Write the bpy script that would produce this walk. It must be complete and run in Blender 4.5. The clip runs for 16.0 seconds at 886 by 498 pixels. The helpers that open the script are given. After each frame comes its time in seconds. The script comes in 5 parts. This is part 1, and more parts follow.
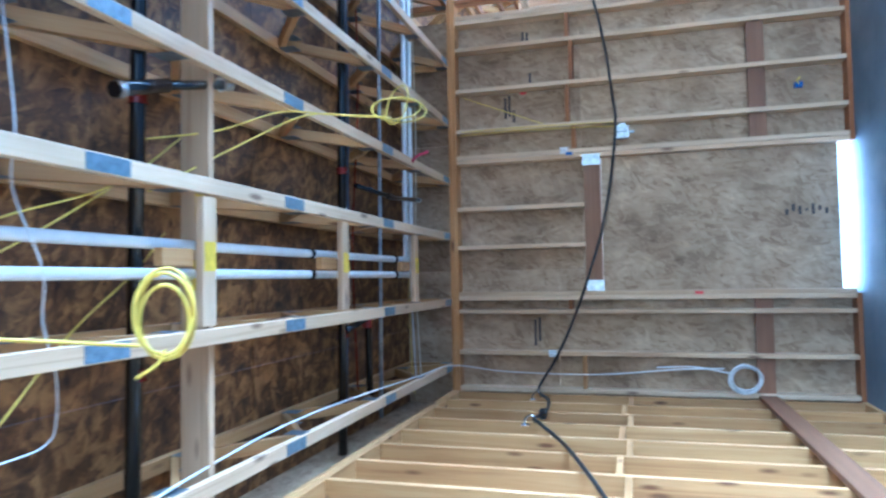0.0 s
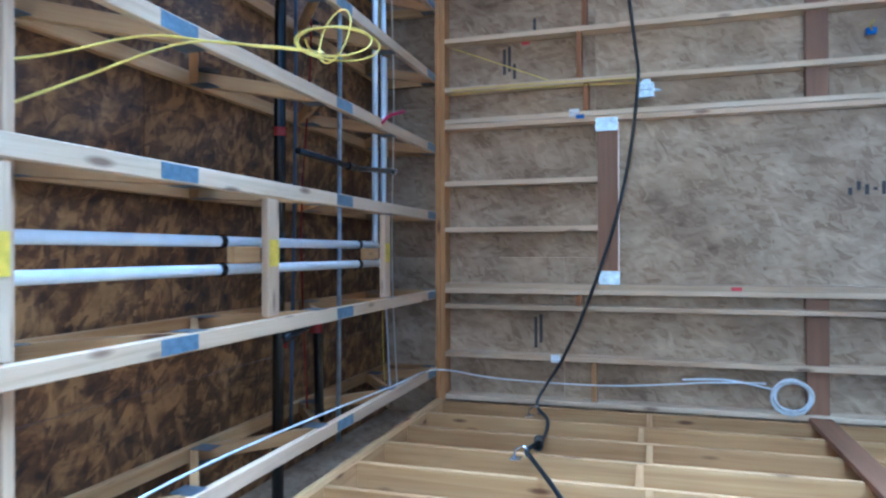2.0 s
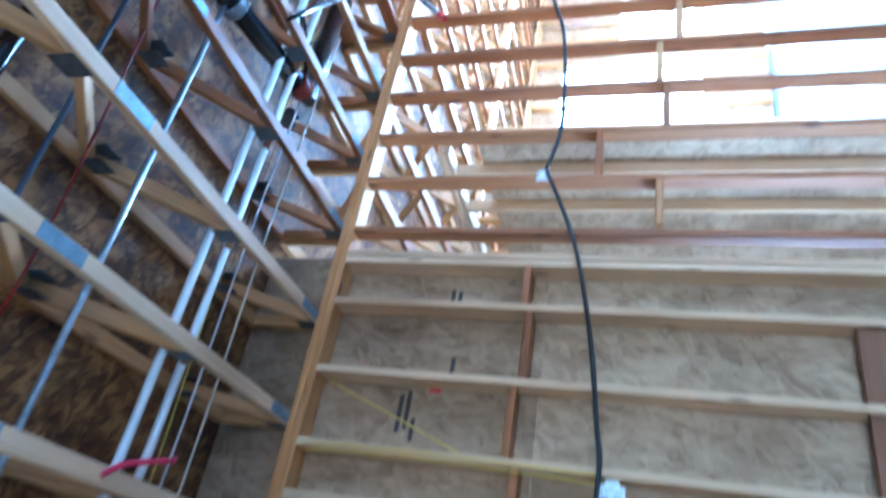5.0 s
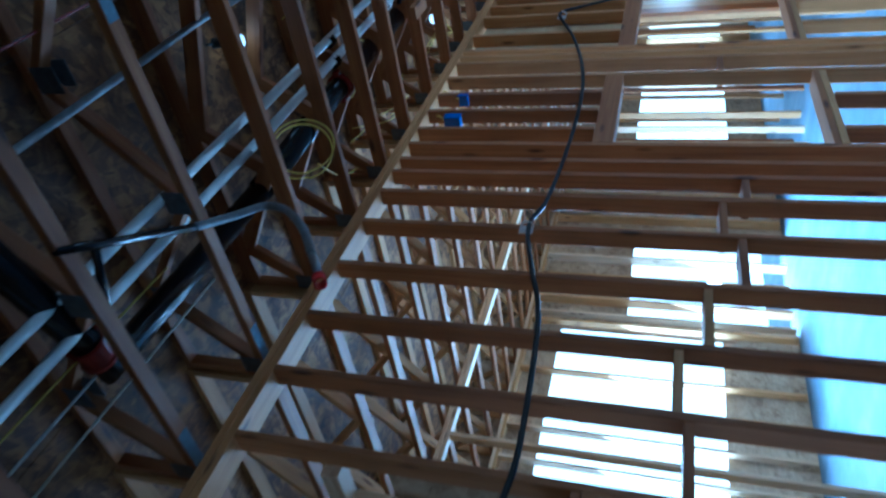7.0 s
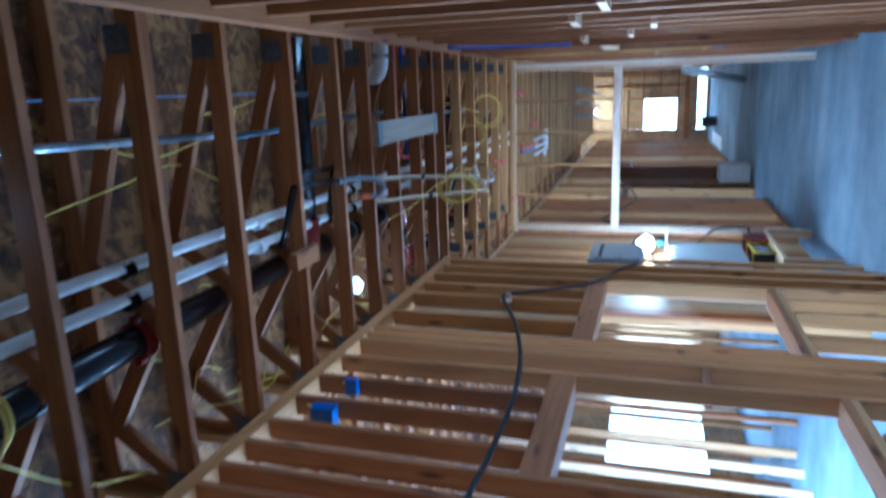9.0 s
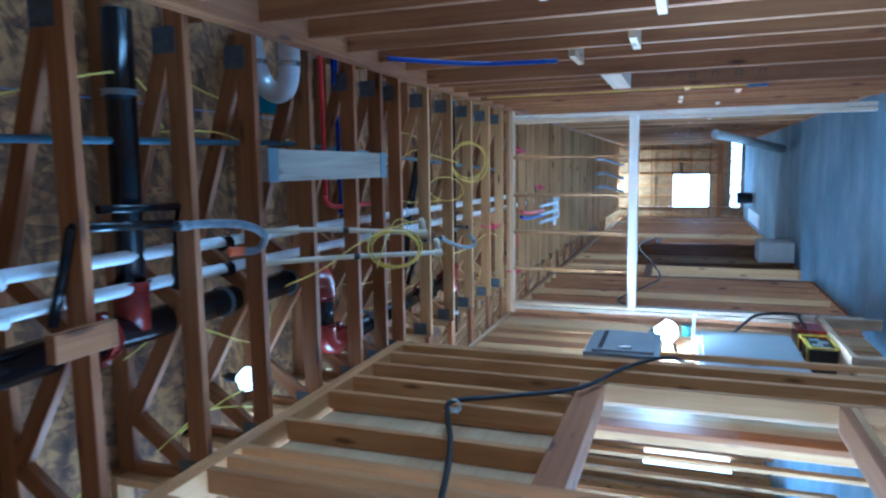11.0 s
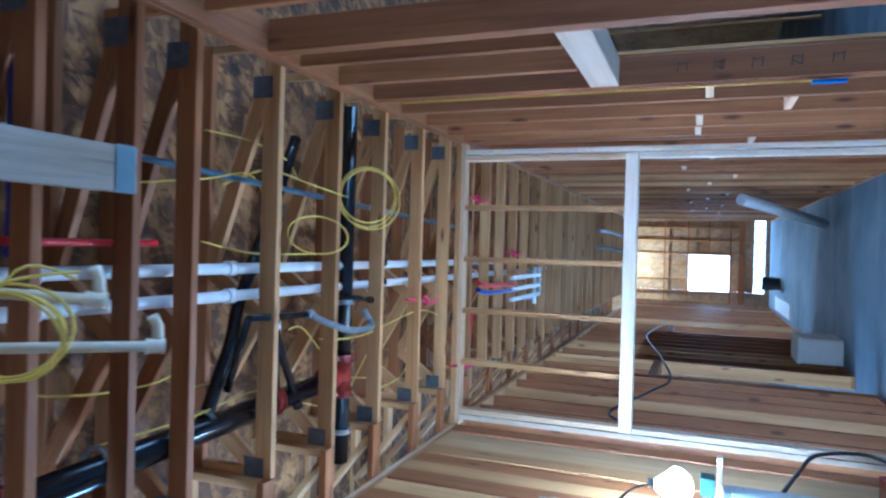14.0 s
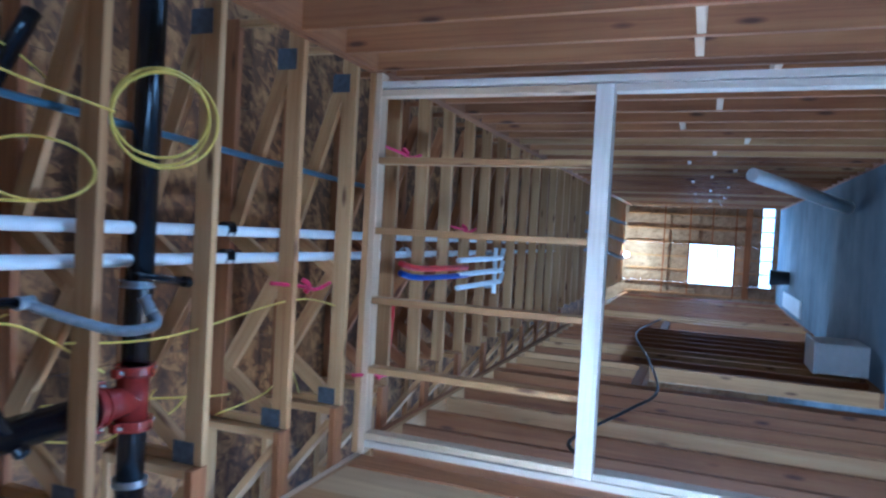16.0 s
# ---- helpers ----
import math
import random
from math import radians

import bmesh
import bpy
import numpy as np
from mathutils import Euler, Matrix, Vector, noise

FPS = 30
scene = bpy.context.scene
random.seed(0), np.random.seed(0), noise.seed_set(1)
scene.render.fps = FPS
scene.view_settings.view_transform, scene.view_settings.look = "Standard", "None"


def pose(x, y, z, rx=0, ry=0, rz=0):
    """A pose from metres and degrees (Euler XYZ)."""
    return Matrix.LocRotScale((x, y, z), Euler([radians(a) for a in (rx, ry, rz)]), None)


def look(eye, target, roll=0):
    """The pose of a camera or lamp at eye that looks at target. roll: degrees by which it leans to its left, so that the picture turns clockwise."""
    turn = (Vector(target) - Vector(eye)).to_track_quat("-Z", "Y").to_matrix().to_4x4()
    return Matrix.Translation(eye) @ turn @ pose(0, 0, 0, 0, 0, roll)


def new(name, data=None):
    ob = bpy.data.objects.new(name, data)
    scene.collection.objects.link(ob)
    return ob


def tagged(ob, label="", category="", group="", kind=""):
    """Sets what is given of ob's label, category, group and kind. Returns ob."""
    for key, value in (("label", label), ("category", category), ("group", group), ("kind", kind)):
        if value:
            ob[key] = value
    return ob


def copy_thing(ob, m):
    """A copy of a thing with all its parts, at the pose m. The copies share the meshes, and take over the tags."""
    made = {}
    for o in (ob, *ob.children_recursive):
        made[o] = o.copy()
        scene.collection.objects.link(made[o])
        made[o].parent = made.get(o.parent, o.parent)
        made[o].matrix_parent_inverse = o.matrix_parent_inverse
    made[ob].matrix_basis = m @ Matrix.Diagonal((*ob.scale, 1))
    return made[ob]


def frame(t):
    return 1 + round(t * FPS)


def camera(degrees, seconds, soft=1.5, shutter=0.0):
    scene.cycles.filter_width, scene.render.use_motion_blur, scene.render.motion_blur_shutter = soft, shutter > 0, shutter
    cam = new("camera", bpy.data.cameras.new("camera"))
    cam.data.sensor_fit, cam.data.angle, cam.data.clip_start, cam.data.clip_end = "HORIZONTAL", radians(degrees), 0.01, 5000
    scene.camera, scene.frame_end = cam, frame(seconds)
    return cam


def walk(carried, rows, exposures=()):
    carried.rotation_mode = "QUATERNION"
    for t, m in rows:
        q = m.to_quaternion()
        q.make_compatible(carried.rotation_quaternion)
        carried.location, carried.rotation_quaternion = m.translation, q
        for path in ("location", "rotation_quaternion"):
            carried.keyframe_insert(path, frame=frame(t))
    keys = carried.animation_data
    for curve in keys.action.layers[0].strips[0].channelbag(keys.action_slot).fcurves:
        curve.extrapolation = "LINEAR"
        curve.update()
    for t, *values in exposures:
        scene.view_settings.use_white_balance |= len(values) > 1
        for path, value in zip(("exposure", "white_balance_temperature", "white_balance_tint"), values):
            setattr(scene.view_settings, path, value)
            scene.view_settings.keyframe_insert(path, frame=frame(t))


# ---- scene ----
cam = camera(66.4, 16.0, soft=2.4, shutter=0.5)
PATH = [
    (0, (-0.068, -6.17, 1.76), (0.02, -4.246, 2.303), -91.7),
    (0.5, (-0.055, -5.938, 1.715), (0.041, -3.992, 2.168), -91.5),
    (1, (0.003, -5.656, 1.741), (0.05, -3.717, 2.227), -91.1),
    (1.5, (0.039, -5.375, 1.8), (0.008, -3.436, 2.291), -90.7),
    (2, (0.039, -5.099, 1.81), (0.05, -3.186, 2.395), -90.3),
    (2.5, (0.063, -4.781, 1.793), (0.131, -2.848, 2.301), -89.7),
    (3, (0.128, -4.442, 1.829), (0.178, -2.514, 2.359), -89.7),
    (3.5, (0.181, -4.139, 1.775), (0.362, -2.271, 2.465), -88.0),
    (4, (0.239, -3.789, 1.727), (0.657, -1.944, 2.377), -88.4),
    (4.5, (0.46, -3.447, 1.717), (1.109, -1.658, 2.333), -88.5),
    (5, (0.564, -3.089, 1.731), (1.561, -1.448, 2.291), -88.9),
    (5.2, (0.645, -2.942, 1.725), (1.76, -1.38, 2.287), -88.7),
    (7.3, (2.152, -2.035, 1.749), (3.665, -0.887, 2.375), -86.2),
    (7.5, (2.275, -1.948, 1.76), (3.829, -0.864, 2.398), -85.8),
    (8, (2.604, -1.744, 1.767), (4.293, -0.843, 2.348), -86.0),
    (8.5, (2.985, -1.613, 1.757), (4.745, -0.872, 2.349), -85.9),
    (9, (3.32, -1.453, 1.718), (5.179, -0.991, 2.293), -88.0),
    (9.2, (3.445, -1.392, 1.709), (5.318, -1.04, 2.317), -89.3),
    (11.3, (5.002, -1.113, 1.616), (6.868, -0.911, 2.309), -87.4),
    (11.5, (5.156, -1.081, 1.622), (7.015, -0.91, 2.342), -86.4),
    (12, (5.551, -1.02, 1.665), (7.399, -0.919, 2.425), -87.9),
    (12.5, (5.905, -0.991, 1.632), (7.762, -0.884, 2.367), -88.3),
    (13, (6.251, -0.975, 1.655), (8.094, -0.873, 2.426), -86.9),
    (13.5, (6.599, -0.945, 1.638), (8.47, -0.928, 2.343), -87.5),
    (14, (6.959, -0.963, 1.636), (8.827, -0.951, 2.349), -88.3),
    (14.5, (7.315, -0.921, 1.636), (9.189, -0.891, 2.335), -86.3),
    (15, (7.706, -0.911, 1.654), (9.6, -0.932, 2.295), -87.0),
    (15.5, (8.061, -0.914, 1.609), (9.931, -0.819, 2.311), -87.7),
    (16, (8.462, -0.877, 1.603), (10.327, -0.824, 2.323), -86.3),
]
EXPOSURES = [(0, 2.75, 4000, 0), (0.5, 2.6, 3950, 0), (1.0, 2.25, 3950, 1), (1.5, 2.4, 3950, 2), (2.5, 2.95, 4000, 1), (3.0, 3.2, 4050, 0), (3.5, 3.35, 4100, -1), (4.5, 3.2, 3950, -2), (5.2, 2.55, 3750, -4),
             (7.3, -0.38, 3650, -10), (8.2, 0.0, 3700, -7), (9.2, 0.28, 3950, -2), (11.3, 0.42, 3650, -6), (12, 0.5, 3700, -4), (13, 0.46, 3800, -1), (14, 0.48, 3780, -1), (14.5, 0.2, 3620, -4), (15, 0.18, 3700, 0), (16, 0.05, 3680, 1)]
walk(cam, [(t, look(eye, target, roll)) for t, eye, target, roll in PATH], EXPOSURES)

# ---------- world, daylight ----------
world = bpy.data.worlds.new("sky")
scene.world = world
world.use_nodes = True
wt = world.node_tree
sky = wt.nodes.new("ShaderNodeTexSky")
sky.sky_type = "NISHITA"
sky.sun_disc = False
sky.sun_elevation = radians(38)
sky.sun_rotation = radians(200)
wt.links.new(sky.outputs[0], wt.nodes["Background"].inputs[0])
wt.nodes["Background"].inputs[1].default_value = 0.12

H = 3.43          # underside of the floor trusses
DECK = 3.90       # underside of the subfloor above
RW = -1.75        # corridor face of the south corridor wall
XH = 11.9         # cross wall with the tall opening
XE = 26.0         # far end of the corridor
YN = 4.6          # outer north wall
YS = -8.9         # outer south wall
XW = -1.11        # face of the west wall


def area(name, x, y, z, target, w, h, power, colour, spread=180):
    data = bpy.data.lights.new(name, "AREA")
    data.shape, data.size, data.size_y, data.energy, data.color = "RECTANGLE", w, h, power, colour
    data.spread = radians(spread)
    ob = new(name, data)
    ob.matrix_world = look((x, y, z), target)
    return ob


DAY = (0.80, 0.90, 1.0)
area("daylight_south_opening", 1.2, YS - 0.006, 1.6, (1.2, 0, 1.6), 4.2, 2.9, 9, DAY)
# Fill lamp added out of view in the east to brighten the west wall.
area("daylight_east_opening", 3.606, -4.4, 1.2, (0, -4.4, 1.05), 3.6, 2.0, 56, DAY, 80)
area("daylight_north_window", 7.2, YN + 0.006, 1.92, (7.2, 0, -0.2), 2.6, 2.05, 460, DAY, 140)
area("daylight_north_window.001", 14.5, YN + 0.006, 1.45, (14.5, 0, 1.45), 2.4, 1.6, 130, DAY)
area("daylight_north_door", 9.675, YN + 0.006, 1.05, (9.675, 0, -0.4), 1.85, 2.1, 260, DAY, 140)
# Fill lamp added to brighten the rooms beside the far corridor.
area("daylight_north_window.002", 19.0, YN + 0.006, 1.45, (19.0, 0, 1.45), 2.4, 1.6, 120, DAY)
area("daylight_end_window", XE + 0.106, -0.41, 1.45, (0, -0.41, 1.45), 0.94, 1.0, 45, (0.9, 0.95, 1.0))
area("daylight_end_gap", XE + 0.106, -1.02, 0.23, (0, -1.02, 0.23), 1.85, 0.25, 4, DAY)
# Fill lamp added in the south rooms to light the corridor's north wall.
area("daylight_south_window", 8.0, -6.39, 1.55, (8.0, 0, 0.6), 3.6, 1.6, 55, DAY, 110)
area("daylight_south_room", 13.0, -6.39, 1.5, (13.0, 0, 1.5), 3.0, 1.6, 60, DAY)


area("daylight_doorway", 0.4, 1.1, 1.1, (0.4, 0.3, 0), 1.1, 0.6, 14, DAY, 120)


def bulb_light(name, x, y, z, power, colour=(1.0, 0.86, 0.66)):
    data = bpy.data.lights.new(name, "POINT")
    data.energy, data.color, data.shadow_soft_size = power, colour, 0.045
    ob = new(name, data)
    ob.location = (x, y, z)


# ---------- materials ----------
def material(name, rough=0.6, metal=0.0):
    m = bpy.data.materials.new(name)
    m.use_nodes = True
    t = m.node_tree
    b = t.nodes["Principled BSDF"]
    b.inputs["Roughness"].default_value = rough
    b.inputs["Metallic"].default_value = metal
    return m, t, b


def add(t, kind, **settings):
    n = t.nodes.new(kind)
    for key, value in settings.items():
        n.inputs[key].default_value = value
    return n


def ramp(t, source, stops):
    n = t.nodes.new("ShaderNodeValToRGB")
    el = n.color_ramp.elements
    while len(el) < len(stops):
        el.new(0.5)
    for e, (p, c) in zip(el, stops):
        e.position, e.color = p, (*c, 1)
    t.links.new(source, n.inputs[0])
    return n.outputs[0]


def coords(t, scale, jitter=True, rot=(0, 0, 0)):
    tc = t.nodes.new("ShaderNodeTexCoord")
    mp = add(t, "ShaderNodeMapping", Scale=scale, Rotation=rot)
    t.links.new(tc.outputs["Object"], mp.inputs[0])
    if jitter:
        info = t.nodes.new("ShaderNodeObjectInfo")
        mul = t.nodes.new("ShaderNodeVectorMath")
        mul.operation = "SCALE"
        mul.inputs[0].default_value = (37, 51, 23)
        t.links.new(info.outputs["Random"], mul.inputs["Scale"])
        t.links.new(mul.outputs[0], mp.inputs["Location"])
    return mp.outputs[0]


def mix(t, fac, a, b, mode="MIX"):
    n = t.nodes.new("ShaderNodeMix")
    n.data_type, n.blend_type = "RGBA", mode
    for sock, value in ((n.inputs[0], fac), (n.inputs[6], a), (n.inputs[7], b)):
        if isinstance(value, (int, float)):
            sock.default_value = value
        elif isinstance(value, tuple):
            sock.default_value = (*value, 1)
        else:
            t.links.new(value, sock)
    return n.outputs[2]


def bump(t, b, source, strength, distance=0.004):
    n = add(t, "ShaderNodeBump", Strength=strength, Distance=distance)
    t.links.new(source, n.inputs["Height"])
    t.links.new(n.outputs[0], b.inputs["Normal"])


def wood(name, pale, mid, dark, knots=0.12):
    m, t, b = material(name, 0.62)
    grain = add(t, "ShaderNodeTexNoise", Scale=1.0, Detail=5.0, Roughness=0.65, Distortion=0.6)
    t.links.new(coords(t, (0.9, 26, 26)), grain.inputs["Vector"])
    col = ramp(t, grain.outputs[0], [(0.2, dark), (0.48, mid), (0.8, pale)])
    broad = add(t, "ShaderNodeTexNoise", Scale=1.0, Detail=2.0)
    t.links.new(coords(t, (1.6, 5, 5)), broad.inputs["Vector"])
    col = mix(t, 0.55, col, ramp(t, broad.outputs[0], [(0.3, (0.62, 0.55, 0.48)), (0.7, (1.0, 1.0, 1.0))]), "MULTIPLY")
    cell = add(t, "ShaderNodeTexVoronoi", Scale=1.0, Randomness=1.0)
    t.links.new(coords(t, (2.4, 9, 9)), cell.inputs["Vector"])
    knot = ramp(t, cell.outputs["Distance"], [(knots * 0.6, (1, 1, 1)), (knots * 1.5, (0, 0, 0))])
    col = mix(t, knot, col, (dark[0] * 0.45, dark[1] * 0.4, dark[2] * 0.4))
    info = t.nodes.new("ShaderNodeObjectInfo")
    tone = ramp(t, info.outputs["Random"], [(0.0, (0.62, 0.52, 0.42)), (0.35, (0.9, 0.8, 0.68)), (0.7, (1, 0.97, 0.92)), (1.0, (1.0, 0.86, 0.74))])
    col = mix(t, 0.75, col, tone, "MULTIPLY")
    t.links.new(col, b.inputs["Base Color"])
    bump(t, b, grain.outputs[0], 0.25)
    return m


def strand_board(name, pale, mid, dark, flake, streak):
    """Pressed wood strands: small flakes, broad streaks of pale and dark strand, and stained clouds."""
    m, t, b = material(name, 0.7)
    warp = add(t, "ShaderNodeTexNoise", Scale=5.0, Detail=2.0)
    layers = []
    for k, (sc, rot) in enumerate((((7, 32, 26), 0.1), ((30, 7, 26), 0.35), ((9, 26, 26), -0.5), ((22, 11, 26), 0.9))):
        base = coords(t, (1, 1, 1), True, (0, 0, rot))
        shift = mix(t, 0.09, base, warp.outputs["Color"], "ADD")
        mp = add(t, "ShaderNodeMapping", Scale=sc)
        t.links.new(shift, mp.inputs[0])
        v = add(t, "ShaderNodeTexVoronoi", Scale=1.0)
        t.links.new(mp.outputs[0], v.inputs["Vector"])
        sep = t.nodes.new("ShaderNodeSeparateColor")
        t.links.new(v.outputs["Color"], sep.inputs[0])
        layers.append(sep)
    pick = mix(t, ramp(t, layers[2].outputs[1], [(0.46, (0, 0, 0)), (0.54, (1, 1, 1))]), layers[0].outputs[0], layers[1].outputs[0])
    pick = mix(t, ramp(t, layers[3].outputs[2], [(0.60, (0, 0, 0)), (0.68, (1, 1, 1))]), pick, layers[2].outputs[0])
    band = add(t, "ShaderNodeTexNoise", Scale=1.0, Detail=5.0, Roughness=0.62, Distortion=0.9)
    t.links.new(coords(t, streak), band.inputs["Vector"])
    spread = ramp(t, band.outputs[0], [(0.33, (0, 0, 0)), (0.67, (1, 1, 1))])
    tone = mix(t, flake, spread, mix(t, 0.45, pick, spread))
    col = ramp(t, tone, [(0.04, dark), (0.42, mid), (0.78, pale), (1.0, (pale[0] * 1.12, pale[1] * 1.08, pale[2]))])
    cloud = add(t, "ShaderNodeTexNoise", Scale=1.3, Detail=4.0, Roughness=0.6)
    t.links.new(coords(t, (1, 1, 1)), cloud.inputs["Vector"])
    col = mix(t, 0.7, col, ramp(t, cloud.outputs[0], [(0.34, (0.46, 0.38, 0.31)), (0.5, (0.88, 0.83, 0.78)), (0.66, (1.06, 1.05, 1.04))]), "MULTIPLY")
    t.links.new(col, b.inputs["Base Color"])
    bump(t, b, pick, 0.25)
    return m


def plain(name, colour, rough=0.5, metal=0.0, vary=0.25, scale=9.0):
    m, t, b = material(name, rough, metal)
    n = add(t, "ShaderNodeTexNoise", Scale=scale, Detail=4.0, Roughness=0.6)
    t.links.new(coords(t, (1, 1, 1)), n.inputs["Vector"])
    low = tuple(c * (1 - vary) for c in colour)
    high = tuple(min(1, c * (1 + vary * 0.5)) for c in colour)
    t.links.new(ramp(t, n.outputs[0], [(0.3, low), (0.7, high)]), b.inputs["Base Color"])
    bump(t, b, n.outputs[0], 0.08)
    return m


WOOD = wood("spruce_lumber", (0.66, 0.45, 0.215), (0.55, 0.335, 0.13), (0.36, 0.185, 0.065))
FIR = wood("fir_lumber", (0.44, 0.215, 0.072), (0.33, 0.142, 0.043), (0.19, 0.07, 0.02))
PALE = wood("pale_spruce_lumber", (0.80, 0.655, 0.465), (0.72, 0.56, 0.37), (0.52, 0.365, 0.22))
# Golden fir: plate colour, and the light painted into the eastern north-wall studs.
GOLD = wood("golden_fir_lumber", (0.62, 0.37, 0.145), (0.52, 0.275, 0.088), (0.34, 0.155, 0.045))
BEAM = wood("engineered_beam", (0.30, 0.16, 0.08), (0.25, 0.13, 0.065), (0.18, 0.09, 0.045), 0.03)
WHITEWASH = wood("whitened_spruce", (0.86, 0.80, 0.71), (0.80, 0.73, 0.63), (0.64, 0.55, 0.45), 0.06)
GREYED = wood("weathered_plank", (0.56, 0.55, 0.52), (0.45, 0.44, 0.41), (0.22, 0.20, 0.18))
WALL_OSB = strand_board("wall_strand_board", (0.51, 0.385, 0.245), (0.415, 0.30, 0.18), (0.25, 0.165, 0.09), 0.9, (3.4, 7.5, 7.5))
# Deck board far darker than the wall board: ceiling shade is in its colour.
SHADED_DECK_OSB = strand_board("shaded_deck_strand_board", (0.37, 0.19, 0.055), (0.135, 0.058, 0.015), (0.03, 0.012, 0.004), 0.72, (8, 5, 8))
PLY = wood("plywood", (0.70, 0.53, 0.30), (0.62, 0.45, 0.24), (0.50, 0.34, 0.17), 0.02)
STEEL = plain("galvanised_steel", (0.42, 0.46, 0.50), 0.38, 0.85, 0.35, 20)
PLATE = plain("truss_plate_steel", (0.12, 0.13, 0.145), 0.5, 0.35, 0.35, 30)
BRIGHT = plain("bright_zinc", (0.72, 0.74, 0.76), 0.25, 0.9, 0.2, 25)
PVC = plain("white_plastic_pipe", (0.78, 0.78, 0.76), 0.35, 0, 0.1)
CREAM = plain("cream_plastic_pipe", (0.70, 0.62, 0.45), 0.4, 0, 0.15)
BLACK = plain("black_steel_pipe", (0.006, 0.006, 0.008), 0.2, 0, 0.4)
RUBBER = plain("black_rubber_cable", (0.012, 0.0125, 0.0135), 0.5, 0, 0.3)
REDFIT = plain("red_pipe_coupling", (0.21, 0.02, 0.013), 0.25, 0, 0.35)
REDPEX = plain("red_plastic_tube", (0.55, 0.02, 0.025), 0.35, 0, 0.15)
BLUEPEX = plain("blue_plastic_tube", (0.012, 0.04, 0.30), 0.35, 0, 0.15)
YELLOW = plain("yellow_cable_jacket", (0.75, 0.56, 0.075), 0.45, 0, 0.15)
WHITECABLE = plain("white_cable_jacket", (0.75, 0.74, 0.72), 0.45, 0, 0.1)
ORANGE = plain("orange_plastic", (0.75, 0.16, 0.03), 0.45, 0, 0.2)
RIBBON = plain("pink_flagging_tape", (0.55, 0.02, 0.09), 0.5, 0, 0.3)
PAINT_Y = plain("yellow_spray_paint", (0.74, 0.52, 0.04), 0.6, 0, 0.3, 18)
PAINT_R = plain("red_spray_paint", (0.62, 0.06, 0.06), 0.6, 0, 0.3, 18)
BLUEBOX = plain("blue_plastic_box", (0.02, 0.11, 0.42), 0.4, 0, 0.2)
GREYBOARD = plain("grey_painted_steel", (0.36, 0.37, 0.37), 0.45, 0.1, 0.08, 3)
WHITE = plain("white_paint", (0.78, 0.79, 0.80), 0.5, 0, 0.08)
INK = plain("black_stamp_ink", (0.06, 0.05, 0.045), 0.7, 0, 0.3)
TEALINS = plain("teal_membrane", (0.015, 0.10, 0.13), 0.5, 0, 0.3)
DUCT = plain("duct_foil", (0.74, 0.76, 0.78), 0.3, 0.35, 0.15, 14)

# The slab's grey is tinted blue to carry the cool daylight on it.
CONCRETE, ct, cb = material("concrete_slab", 0.8)
cn = add(ct, "ShaderNodeTexNoise", Scale=1.1, Detail=8.0, Roughness=0.62)
ct.links.new(coords(ct, (1, 1, 1), False), cn.inputs["Vector"])
cs = add(ct, "ShaderNodeTexNoise", Scale=1.0, Detail=3.0)
ct.links.new(coords(ct, (2.2, 0.25, 1), False), cs.inputs["Vector"])
ccol = ramp(ct, cn.outputs[0], [(0.3, (0.11, 0.15, 0.195)), (0.5, (0.175, 0.225, 0.285)), (0.72, (0.255, 0.308, 0.37))])
ccol = mix(ct, 0.6, ccol, ramp(ct, cs.outputs[0], [(0.35, (0.62, 0.64, 0.68)), (0.65, (1, 1, 1))]), "MULTIPLY")
ct.links.new(ccol, cb.inputs["Base Color"])
bump(ct, cb, cn.outputs[0], 0.15)

DAYGLOW, dt, db = material("overcast_daylight", 0.9)
db.inputs["Base Color"].default_value = (0.8, 0.85, 0.9, 1)
db.inputs["Emission Color"].default_value = (0.86, 0.93, 1.0, 1)
db.inputs["Emission Strength"].default_value = 4.0

GLOW, gt, gb = material("lit_bulb_glass", 0.3)
gb.inputs["Base Color"].default_value = (1, 0.96, 0.88, 1)
gb.inputs["Emission Color"].default_value = (0.92, 0.97, 1.0, 1)
gb.inputs["Emission Strength"].default_value = 26


DIMGLOW = GLOW.copy()
DIMGLOW.name = "dim_bulb_glass"
DIMGLOW.node_tree.nodes["Principled BSDF"].inputs["Emission Strength"].default_value = 3.0


# ---------- builders ----------
def link(name, bm, mat, parent=None, label="", m=None):
    me = bpy.data.meshes.new(name)
    bm.to_mesh(me)
    bm.free()
    me.materials.append(mat)
    ob = new(name, me)
    ob.parent = parent
    if m is not None:
        ob.matrix_basis = m
    if label:
        tagged(ob, label)
    return ob


part = link
LUMBER = {}


